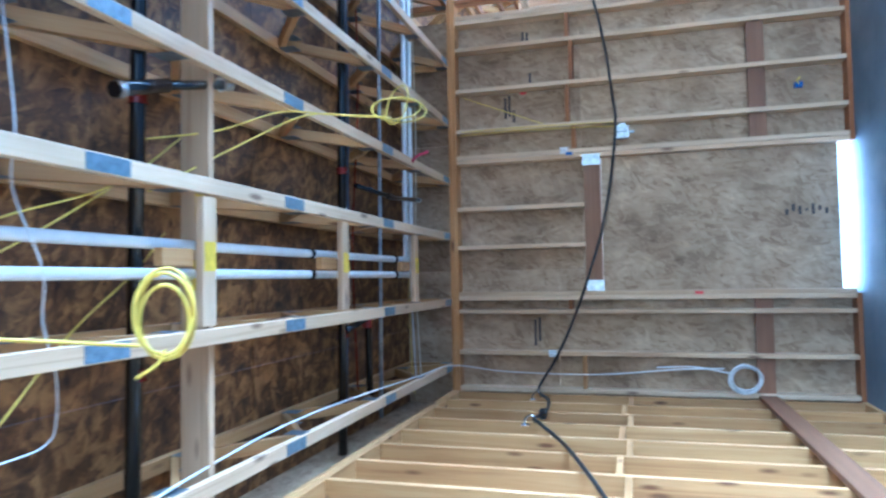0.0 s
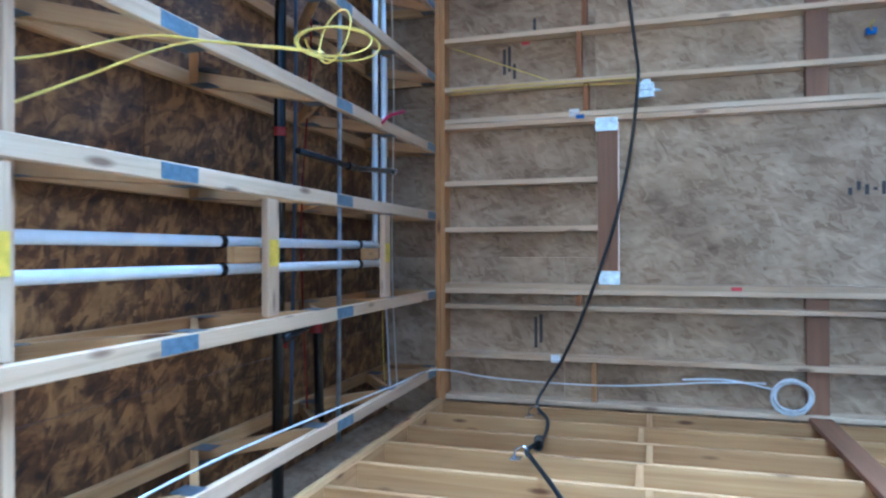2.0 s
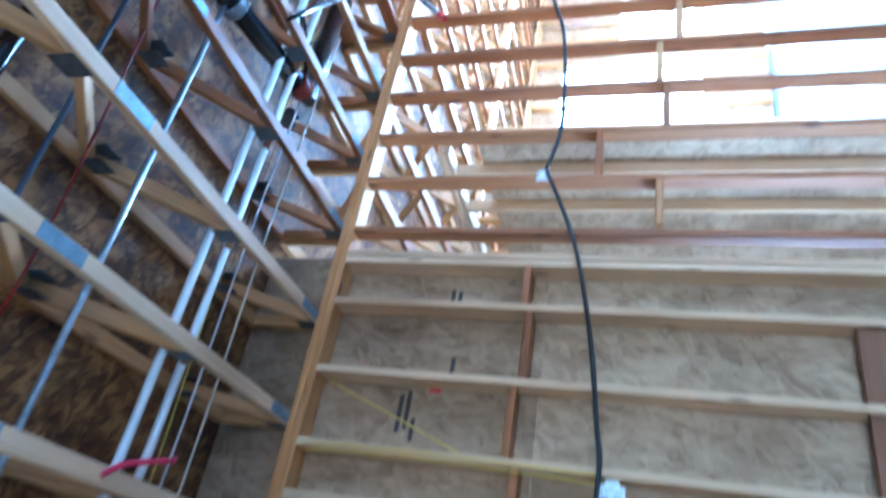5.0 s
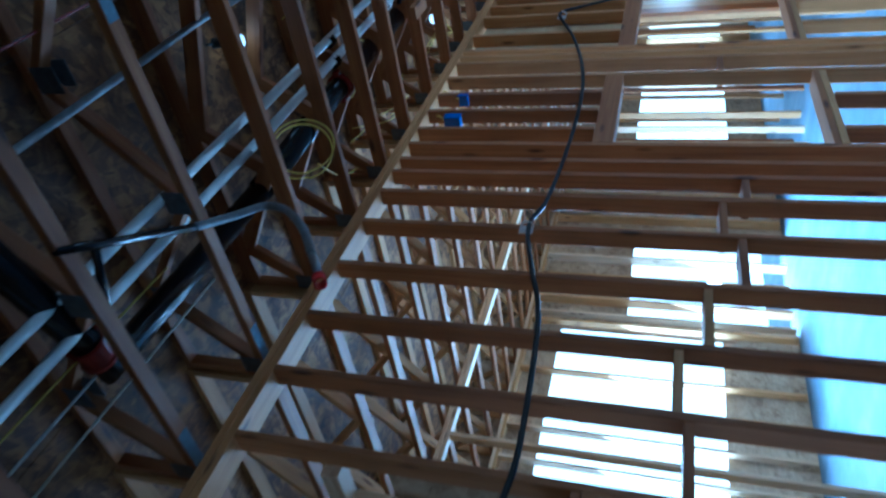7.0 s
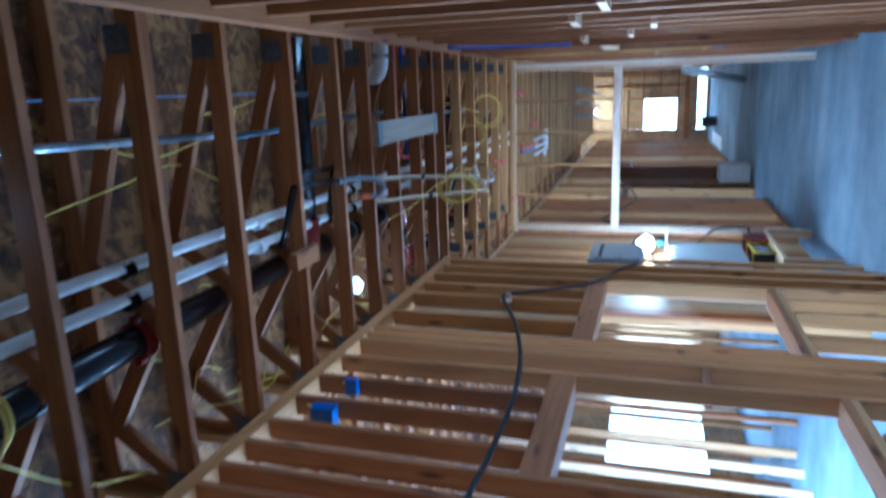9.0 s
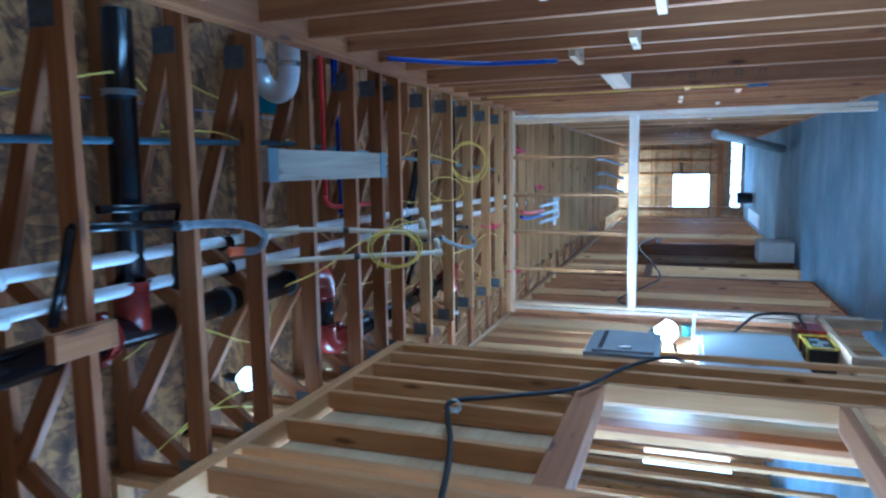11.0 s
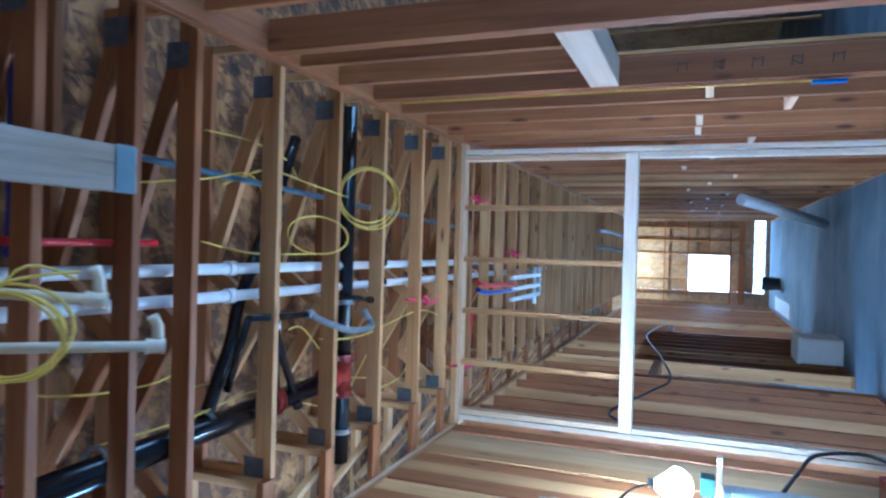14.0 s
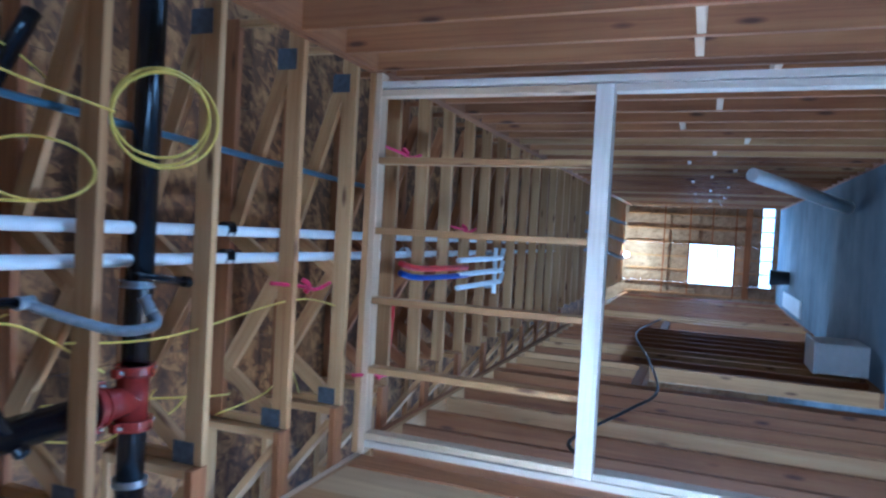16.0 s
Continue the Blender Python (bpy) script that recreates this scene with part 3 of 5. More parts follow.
far_n = stud_wall_x("wall_far_north", "brown timber stud wall beside the far corridor", xs2, 0.38, 0.52, XH + 0.1, XE, (FIR, FIR, WOOD), OV2)
for x0, x1 in ((14.62, 15.63), (18.92, 19.93)):
    board("door_header", x0, x1, 0.384, 0.516, 2.05, 2.148, FIR, far_n)
for x0, x1 in ((XH + 0.1, 14.62), (15.63, 18.92), (19.93, XE)):
    board("bottom_plate", x0, x1, 0.381, 0.519, 0, 0.038, FIR, far_n)
board("sheathing", 15.65, 18.9, 0.522, 0.536, 0, 2.4, WALL_OSB, far_n)
far_s = stud_wall_x("wall_far_south", "brown timber stud wall on the south of the far corridor", [12.1 + 0.406 * k for k in range(34)], RW - 0.16, RW - 0.02, XH + 0.1, XE, (FIR, WOOD, FIR))
board("bottom_plate", XH + 0.1, XE, RW - 0.159, RW - 0.021, 0, 0.038, FIR, far_s)
board("sheathing", 12.1, 25.9, RW - 0.176, RW - 0.162, 0, 2.44, WALL_OSB, far_s)
for k in range(16):
    board("blocking", 12.12 + k * 0.812, 12.48 + k * 0.812, RW - 0.155, RW - 0.025, 1.3 + 0.25 * (k % 3), 1.338 + 0.25 * (k % 3), PALE, far_s)
end = thing("wall_end", "lit end wall of pale studs round a bright window", "stud wall", kind="structure")
for y, z in ((-1.86, 0.1), (-1.6, 0.1), (-1.25, 0.1), (-0.9, 0.0), (0.08, 0.0), (0.34, 0.0)):
    board("stud", XE, XE + 0.09, y - 0.019, y + 0.019, z, H, WOOD, end)
for z0, z1 in ((0.0, 0.93), (1.97, H)):
    for y in (-0.57, -0.25):
        board("stud", XE + 0.002, XE + 0.088, y - 0.019, y + 0.019, z0, z1, WOOD, end)
for z, t in ((0.66, 0.07), (0.93, 0.02), (1.96, 0.02), (1.45, 0.018), (2.55, 0.018)):
    if z == 1.45:
        board("girt", XE - 0.03, XE - 0.002, -1.88, -0.92, z - t, z + t, FIR, end)
    else:
        board("girt", XE - 0.03, XE - 0.002, -1.88, 0.36, z - t, z + t, FIR, end)
board("window_bar", XE + 0.02, XE + 0.07, -0.86, 0.04, 1.3, 1.33, WHITE, end)

# north rooms: partitions, their strong light partly put into paler lumber
stud_wall_y("wall_partition", "timber partition between the rooms north of the corridor", [0.4 + 0.406 * k for k in range(9)], 3.25, 3.34, 0.16, 4.0, (PALE, WOOD), 3.0)
board("sheathing", 3.345, 3.36, 0.2, 4.0, 0.04, 2.75, WALL_OSB, bpy.data.objects["wall_partition"])
for n, (x, y0, y1) in enumerate(((11.0, 0.7, YN), (12.4, 0.7, YN), (17.2, 0.7, YN))):
    stud_wall_y("wall_partition_%d" % (n + 2), "timber partition in the rooms north of the corridor", [y0 + 0.406 * k for k in range(9)], x, x + 0.09, y0, y1, (WOOD, FIR), H)
stud_wall_x("wall_outer_north_studs", "timber studs inside the outer north wall", [3.4, 3.8, 4.2, 4.6, 5.0, 5.44, 5.86, 6.3, 6.75, 7.2, 7.65, 8.1, 8.54, 8.71, 9.02, 9.5, 9.95, 10.64] + [10.95 + 0.406 * k for k in range(6)] + [13.28, 15.72] + [16.1 + 0.5 * k for k in range(18)], YN - 0.15, YN - 0.005, -1.2, XE, (WOOD, PALE), {}, H)
stud_wall_x("wall_north_inner", "timber stud partition running through the north rooms", [9.3 + 0.406 * k for k in range(5)] + [4.0 + 0.406 * k for k in range(5)], 2.6, 2.69, 3.9, 11.0, (WOOD, PALE), {}, H)
for n, x in enumerate((5.6, 8.2, 14.0, 18.5)):
    stud_wall_y("wall_south_partition_%d" % (n + 1), "timber partition in the rooms south of the corridor", [-6.2 + 0.406 * k for k in range(11)], x, x + 0.09, -6.3, RW - 0.16, (FIR, WOOD), H)


# ---------- floor trusses ----------
ZINC = plain("blue_grey_nail_plate", (0.20, 0.27, 0.34), 0.45, 0.3, 0.3, 30)


def make_truss(name, y0, y1, bottom, top, label, mats, half=0.045, deep=0.038, plated=True, under=()):
    t = thing(name, label, "floor truss", group="floor trusses")
    board("bottom_chord", -half, half, y0, y1, H, H + deep, mats[0], t)
    board("top_chord", -half, half, y0, y1, DECK - deep, DECK, mats[1], t)
    zb, zt = H + deep + 0.002, DECK - deep - 0.002
    web = 0.036 if deep < 0.05 else 0.075
    nodes = [(y, zb) for y in bottom] + [(y, zt) for y in top]
    nodes.sort()
    for (ya, za), (yb, zc) in zip(nodes, nodes[1:]):
        if za != zc:
            strut("web", (0, ya + (0.02 if za == zb else -0.02) * 0, za), (0, yb, zc), half * 1.98, web, mats[2], t)
    for y in (y0 + 0.02, y1 - 0.02):
        board("end_post", -half * 0.98, half * 0.98, y - 0.019, y + 0.019, zb, zt, mats[2], t)
    for y, z in nodes if plated else ():
        if deep > 0.05 and (-1.3 < y < -0.3 or z == zt):
            continue
        zz = z + (0.045 if z == zb else -0.045) * (1 if deep < 0.05 else 0.4)
        for s in (-1, 1):
            board("connector_plate", min(s * (half + 0.0002), s * (half + 0.002)), max(s * (half + 0.0002), s * (half + 0.002)), max(y0, y - 0.05), min(y1, y + 0.05), zz - 0.07, zz + 0.035, PLATE, t)
    for y in under:
        board("connector_plate", -half * 0.86, half * 0.86, y - 0.10, y + 0.10, H - 0.002, H - 0.0002, ZINC, t, "blue-grey nail plate under the chord")
    return t


ROOM_X = [-0.90, -0.29, 0.33, 0.86, 1.42, 1.99]
STAIR_X = [2.58, 3.13, 3.70]
CORR_X = [4.28, 4.83, 5.36, 5.85, 6.40, 6.93, 7.37, 7.84, 8.34, 8.71, 9.0, 9.54, 10.08, 10.63, 11.22, 11.74]
bt = [-0.87 - 1.02 * k for k in range(8)]
tp = [-0.36 - 1.02 * k for k in range(8)]
UNDER = (-0.09, -1.66, -3.04, -4.32, -5.6, -6.9)
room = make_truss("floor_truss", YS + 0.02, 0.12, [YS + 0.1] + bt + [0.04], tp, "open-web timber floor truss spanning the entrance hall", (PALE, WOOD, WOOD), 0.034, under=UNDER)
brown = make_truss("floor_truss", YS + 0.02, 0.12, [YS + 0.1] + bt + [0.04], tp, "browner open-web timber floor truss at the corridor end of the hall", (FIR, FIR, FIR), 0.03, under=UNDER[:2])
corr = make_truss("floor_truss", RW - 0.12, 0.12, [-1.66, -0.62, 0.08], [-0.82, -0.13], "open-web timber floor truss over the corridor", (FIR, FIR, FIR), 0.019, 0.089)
# Paler webs and top chord carry the north rooms' brightness in their colour.
north = make_truss("floor_truss", 0.125, YN, [0.2, 1.2, 2.2, 3.2, 4.2], [0.7, 1.7, 2.7, 3.7, 4.5], "open-web timber floor truss over the north rooms", (FIR, WOOD, WOOD), plated=False)
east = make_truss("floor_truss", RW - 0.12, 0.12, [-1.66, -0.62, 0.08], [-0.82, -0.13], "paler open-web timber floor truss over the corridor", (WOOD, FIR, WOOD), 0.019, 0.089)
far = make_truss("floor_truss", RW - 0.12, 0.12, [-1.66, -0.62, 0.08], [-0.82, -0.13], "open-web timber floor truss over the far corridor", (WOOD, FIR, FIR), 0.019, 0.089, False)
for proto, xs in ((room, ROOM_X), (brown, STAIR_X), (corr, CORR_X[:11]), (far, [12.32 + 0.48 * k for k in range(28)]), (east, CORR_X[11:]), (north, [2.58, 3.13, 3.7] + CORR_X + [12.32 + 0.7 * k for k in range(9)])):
    edge = 0.026 if proto in (corr, far, east) else 0.0
    proto.location = (xs[0] + edge, 0, 0)
    for x in xs[1:]:
        copy_thing(proto, Matrix.Translation((x + edge, 0, 0)))

# ---------- entrance hall services ----------
ZP = 3.56
for x, y in ((0.09, -0.92), (-0.03, -0.78)):
    p = thing("water_pipe", "white plastic water pipe run through the trusses and turned east", "pipe", group="white pipes")
    tube("pipe", [(x, -8.6, ZP), (x, y, ZP), (4.4, y + 0.05, ZP + 0.01)], 0.021, PVC, p, "", 12)
    collar("elbow", (x, y - 0.03, ZP), (0, 1, 0), 0.027, 0.06, PVC, p)
    for yy in (-2.62, -1.2, -5.2):
        collar("clamp", (x, yy, ZP), (0, 1, 0), 0.027, 0.035, BLACK, p, "black plastic pipe clamp")

for y, z in ((-2.03, 3.62), (-3.96, 3.62)):
    p = thing("sprinkler_pipe", "black steel sprinkler pipe across the hall trusses", "pipe", group="black sprinkler pipes")
    tube("pipe", [(-1.2, y - 0.03, z), (3.9, y + 0.05, z)], 0.03, BLACK, p, "", 14)
    for x in (0.66, -0.42):
        collar("coupling", (x, y, z), (1, 0, 0), 0.034, 0.045, REDFIT, p, "red grooved coupling")
p = thing("sprinkler_branch", "black sprinkler branch pipe with a bright end cap", "pipe")
tube("pipe", [(0.57, -1.97, 3.55), (0.56, -1.25, 3.53), (0.60, -0.76, 3.50)], 0.018, BLACK, p, "", 12)
collar("end_cap", (0.60, -0.74, 3.50), (0, 1, 0), 0.021, 0.05, BRIGHT, p, "bright metal end cap")
collar("tee", (0.56, -1.36, 3.532), (0, 1, 0), 0.023, 0.08, BLACK, p)
p = thing("sprinkler_branch", "black sprinkler branch pipe with grooved end", "pipe")
tube("pipe", [(0.70, -3.96, 3.62), (0.70, -3.97, 3.51), (0.81, -3.57, 3.50)], 0.02, BLACK, p, "", 12)
tube("tee", [(0.62, -4.21, 3.51), (0.71, -3.93, 3.51)], 0.029, BLACK, p, "", 12)
collar("end_cap", (0.815, -3.555, 3.50), (0.25, 1, 0), 0.027, 0.07, BRIGHT, p, "bright metal end cap")
collar("end_cap", (0.625, -4.19, 3.51), (0.3, 1, 0), 0.031, 0.03, BRIGHT, p, "bright metal end cap")
p = thing("sprinkler_branch", "short black branch with red couplings", "pipe")
tube("pipe", [(-0.40, -2.05, 3.6), (-0.33, -1.70, 3.58), (-0.9, -1.68, 3.58)], 0.026, BLACK, p, "", 12)
collar("coupling", (-0.36, -1.72, 3.58), (1, 0, 0), 0.036, 0.08, REDFIT, p, "red grooved coupling")
p = thing("conduit", "bright steel conduit fixed through the hall trusses", "conduit")
tube("tube", [(-1.1, -1.36, 3.62), (0.0, -1.34, 3.62), (4.4, -1.33, 3.60)], 0.014, STEEL, p, "", 10)
p = thing("water_tube", "thin dull red water tube above the hall trusses", "tube")
tube("tube", [(-1.0, -1.55, 3.72), (0.2, -1.61, 3.73), (1.4, -1.50, 3.72), (3.0, -1.55, 3.74), (4.1, -1.55, 3.72)], 0.006, REDFIT, p, "", 8, 5)
p = thing("conduit", "dark blue-grey conduit above the hall trusses", "conduit")
tube("tube", [(-1.0, -1.70, 3.75), (1.4, -1.65, 3.74), (4.1, -1.70, 3.75)], 0.011, plain("slate_conduit", (0.07, 0.085, 0.115), 0.4, 0, 0.2), p, "", 8, 5)
# blocking ladders between two trusses that carry the white pipes
for y in (-2.40, -1.02, -3.76):
    b = thing("pipe_support", "pale timber pipe support with yellow spray paint", "timber block", group="pipe supports")
    board("cross_block", -0.244, 0.284, y - 0.045, y + 0.045, H + 0.002, H + 0.04, PALE, b)
    board("paint_mark", -0.02, 0.10, y - 0.04, y + 0.04, H - 0.0005, H + 0.0015, PAINT_Y, b, "yellow paint mark")
    board("pipe_cleat", -0.0, 0.07, y - 0.24, y - 0.047, H + 0.045, H + 0.082, WOOD, b)
sb = thing("strongback", "pale strongback board through the truss webs with yellow paint", "timber board")
board("plank", -1.1, 3.55, -3.70, -3.662, H + 0.05, H + 0.19, PALE, sb)
board("paint_mark", 0.19, 0.355, -3.7022, -3.7004, H + 0.075, H + 0.115, PAINT_Y, sb, "yellow paint streak")
board("paint_mark", -0.10, 0.03, -3.7022, -3.7004, H + 0.07, H + 0.13, PAINT_Y, sb, "yellow paint streak")
tagged(board("scrap_board", -0.315, -0.265, -1.75, -1.35, H + 0.0385, H + 0.056, PALE), "pale offcut lying on a truss chord", "timber offcut")

# yellow cable in the hall
coil("cable_coil", (-0.14, -4.9, 2.75), 0.092, 0.0042, 3, YELLOW, "coil of yellow cable hanging from the hall trusses", (0.05, 1, 0.5),
     [[(-0.2, -4.95, 2.78), (-0.17, -5.15, 2.92), (-0.14, -5.4, 3.05), (-0.12, -5.7, 3.25), (0.1, -6.0, 3.6)], [(-0.21, -4.92, 2.74), (-0.24, -4.93, 2.75), (-0.27, -4.95, 2.79)],
      [(-0.16, -5.2, 2.95), (-0.3, -5.3, 3.05), (-0.42, -5.4, 3.2), (-0.5, -5.5, 3.5)]], sag=0.62)
hank = thing("cable_coil", "loosely looped yellow cable end hanging below the hall trusses", "cable")
for cx, cy, cz, ra, rb, turn in ((0.90, -2.66, 3.0, 0.12, 0.055, 1.35), (0.88, -2.62, 3.0, 0.125, 0.075, 0.35), (0.89, -2.63, 3.01, 0.115, 0.07, 0.5)):
    pts = [(cx + ra * math.sin(a) * math.sin(turn) + rb * math.cos(a) * math.cos(turn), cy + ra * 1.6 * math.sin(a) * math.cos(turn), cz + rb * math.cos(a) * math.sin(turn) - ra * 0.8 * math.sin(a) * math.cos(turn)) for a in [i * math.tau / 14 for i in range(15)]]
    tube("loop", pts, 0.004, YELLOW, hank, "", 6, 3)
for pts in ([(0.80, -2.78, 2.99), (0.78, -2.95, 3.08), (0.76, -3.1, 3.2), (0.74, -3.3, 3.36), (0.6, -3.6, 3.5), (0.5, -3.95, 3.62)],
            [(0.80, -2.78, 2.99), (0.77, -2.98, 3.10), (0.74, -3.2, 3.28), (0.55, -3.5, 3.46), (0.3, -3.9, 3.62)],
            [(0.80, -2.78, 2.99), (0.78, -2.88, 2.99), (0.80, -2.94, 2.98)]):
    tube("tail", pts, 0.004, YELLOW, hank, "", 6, 6)
for pts in ([(0.0, -4.9, 3.62), (0.148, -4.515, 3.66), (0.32, -4.015, 3.67), (0.6, -3.6, 3.66)], [(-0.1, -4.9, 3.62), (0.042, -4.514, 3.66), (0.294, -4.044, 3.68)],
            [(-1.05, -0.62, 3.6), (-0.6, -0.64, 3.62), (0.2, -0.60, 3.64), (1.0, -0.62, 3.62), (2.2, -0.62, 3.66), (3.6, -0.6, 3.62)],
            [(2.2, -2.6, 3.6), (2.6, -1.8, 3.66), (3.1, -1.2, 3.6)]):
    tube("yellow_cable", pts, 0.004, YELLOW, None, "", 6, 8)
for ob in [o for o in scene.objects if o.name.startswith("yellow_cable")]:
    tagged(ob, "yellow cable draped through the trusses", "cable", "yellow cables")
w = tube("white_cable", [(0.76, -4.66, 3.5), (0.40, -4.64, 3.47), (0.22, -4.62, 3.5), (-0.02, -4.55, 3.46), (-0.18, -4.51, 3.5), (-0.34, -4.48, 3.48), (-0.48, -4.456, 3.5), (-0.555, -4.47, 3.52), (-0.57, -4.65, 3.5), (-0.6, -5.2, 3.6)], 0.003, WHITECABLE, None, "", 6, 5)
tagged(w, "thin pale cable drooping across the hall trusses", "cable")
w = tube("yellow_cable", [(-0.7, -4.75, 3.66), (-0.48, -4.507, 3.65), (-0.235, -4.24, 3.66), (-0.016, -3.92, 3.66), (0.15, -3.7, 3.7)], 0.004, YELLOW, None, "", 6, 5)
tagged(w, "yellow cable draped over the hall trusses", "cable", "yellow cables")
w = tube("white_cable", [(-0.9, -4.6, 3.45), (-0.8, -3.0, 3.5), (-0.85, -0.9, 3.46), (-0.87, -0.08, 3.40), (-0.92, -0.05, 2.9), (-0.93, -0.05, 2.1), (-0.87, -0.05, 1.4), (-0.86, -0.05, 1.06)], 0.006, WHITECABLE, None, "", 6, 6)
tagged(w, "thin white cable dropping down the end wall", "cable")
for y in (-0.36, -0.50):
    w = tube("white_cable", [(-1.0, y, 3.62), (0.0, y, 3.66), (1.2, y - 0.03, 3.63), (2.4, y, 3.66), (3.8, y, 3.62)], 0.006, CREAM if y > -0.4 else WHITECABLE, None, "", 6, 6)
    tagged(w, "pale cable along the truss ends", "cable")
coil("cable_coil", (-0.94, -0.03, 0.9), 0.11, 0.007, 6, WHITECABLE, "coil of white cable hung on a wall stud", (0, 1, 0), [[(-0.9, -0.03, 1.02), (-0.85, -0.04, 1.3), (-0.86, -0.05, 1.6)]], sag=1.1)
for pts in ([(1.28, -0.004, 3.3), (1.29, -0.006, 2.8), (1.28, -0.006, 2.35), (1.26, -0.02, 1.9)], [(1.66, 0.06, 3.3), (1.5, 0.08, 2.9), (1.33, 0.05, 2.5)], [(1.31, -0.006, 3.3), (1.315, -0.01, 2.7), (1.30, -0.01, 1.9)]):
    w = tube("yellow_cable", pts, 0.004, YELLOW, None, "", 6, 6)
    tagged(w, "yellow cable stapled to the end wall studs", "cable", "yellow cables")
tape = thing("flagging_tape", "pink tape tied to a hall truss", "tape")
tube("strip", [(0.86, -1.12, H - 0.004), (0.92, -1.05, H - 0.03), (0.98, -0.86, H - 0.05), (1.0, -0.8, H - 0.02)], 0.011, RIBBON, tape, "", 6, 4)

# junction box, clips and wall marks
jb = thing("junction_box", "bright zinc square junction box on a stud", "junction box")
board("box", 1.145, 1.255, -0.052, -0.003, 1.775, 1.885, STEEL, jb)
for s in (1.16, 1.24):
    for z in (1.79, 1.87):
        collar("screw", (s, -0.054, z), (0, 1, 0), 0.006, 0.008, STEEL, jb, "", 8)
for z in (1.80, 1.86):
    for x in (1.175, 1.225):
        collar("knockout", (x, -0.0535, z), (0, 1, 0), 0.012, 0.003, PLATE, jb, "dark round knockout", 10)
board("slot", 1.196, 1.204, -0.0535, -0.0522, 1.785, 1.875, PLATE, jb, "dark slot")
board("tab", 1.19, 1.21, -0.03, -0.004, 1.73, 1.774, STEEL, jb)
board("ear", 1.255, 1.285, -0.012, -0.004, 1.80, 1.86, STEEL, jb)
for x, z in ((1.075, 2.33), (-0.757, 2.475), (2.934, 2.26), (4.72, 2.39), (7.72, 2.62)):
    c = thing("cable_hook", "pale plastic hook nailed to a stud, carrying the cable", "hook", group="cable hooks")
    board("plate", x - 0.03, x + 0.03, -0.012, -0.003, z - 0.02, z + 0.05, WHITE, c)
    tube("hook", [(x, -0.012, z + 0.04), (x, -0.05, z + 0.03), (x, -0.06, z), (x, -0.04, z - 0.025), (x, -0.014, z - 0.01)], 0.006, WHITE, c, "", 6, 3)
pt = thing("paint_mark", "spray paint marks on studs and sheathing", "paint mark")
board("dab", 1.66, 1.72, 0.1385, 0.1412, 2.70, 2.76, PAINT_R, pt)
board("dab", -0.235, -0.21, -0.0045, -0.0032, 1.2, 1.27, PAINT_R, pt)
tag = thing("cable_tag", "small blue cable tag on the end wall", "tag")
board("tag", 1.03, 1.06, -0.014, -0.003, 2.27, 2.33, BLUEBOX, tag)
for x, z in ((1.50, 0.40),):
    c = thing("device_box", "blue device box with yellow cable ends", "device box", group="blue device boxes")
    board("box", x - 0.02, x + 0.02, 0.0, 0.05, z - 0.03, z + 0.03, BLUEBOX, c)
    tube("cable_end", [(x, -0.002, z), (x + 0.02, -0.04, z + 0.02), (x + 0.05, -0.05, z)], 0.005, YELLOW, c, "", 6, 3)

# the long black temporary power cable
cable = thing("power_cable", "long black temporary power cable festooned along the walls", "cable")
tube("run", [(-1.08, -3.4, 1.8), (-1.07, -2.68, 2.0), (-1.07, -2.05, 2.19), (-1.06, -1.5, 2.42), (-1.06, -1.36, 2.47), (-1.06, -1.1, 2.42), (-1.05, -0.7, 2.45), (-1.05, -0.38, 2.56), (-1.03, -0.1, 2.6),
             (-0.79, -0.04, 2.455), (-0.51, -0.04, 2.32), (-0.11, -0.035, 2.17), (0.32, -0.035, 2.035), (0.79, -0.035, 1.94), (1.28, -0.06, 1.885), (1.52, -0.035, 1.905), (2.0, -0.035, 1.965), (2.49, -0.035, 2.07), (2.95, -0.05, 2.25)], 0.0125, RUBBER, cable, "", 8, 5)
tube("run", [(2.95, -0.05, 2.25), (3.2, -0.035, 2.2), (3.47, -0.035, 2.19), (4.06, -0.035, 2.23), (4.4, -0.035, 2.32), (4.70, -0.05, 2.385), (4.97, -0.035, 2.33), (5.58, -0.035, 2.29), (6.19, -0.035, 2.29), (6.71, -0.035, 2.35),
             (7.23, -0.035, 2.48), (7.55, -0.035, 2.6), (7.72, -0.05, 2.64), (7.89, -0.035, 2.46), (8.14, -0.035, 2.1), (8.6, -0.03, 1.9), (8.9, -0.02, 1.68), (9.3, 0.15, 1.5), (9.8, 0.34, 1.44)], 0.0125, RUBBER, cable, "", 8, 5)
collar("plug", (-1.06, -1.2, 2.43), (0, 1, 0.1), 0.028, 0.13, RUBBER, cable, "black rubber plug joint")
for y, z in ((-0.38, 2.58), (-1.38, 2.49)):
    c = thing("cable_hook", "bright metal hook on the west wall, carrying the cable", "hook", group="cable hooks")
    tube("hook", [(XW + 0.002, y, z + 0.05), (XW + 0.05, y, z + 0.04), (XW + 0.075, y, z), (XW + 0.05, y, z - 0.03), (XW + 0.02, y, z - 0.02)], 0.008, BRIGHT, c, "", 6, 3)
    board("plate", XW + 0.001, XW + 0.01, y - 0.03, y + 0.03, z + 0.01, z + 0.07, BRIGHT, c)

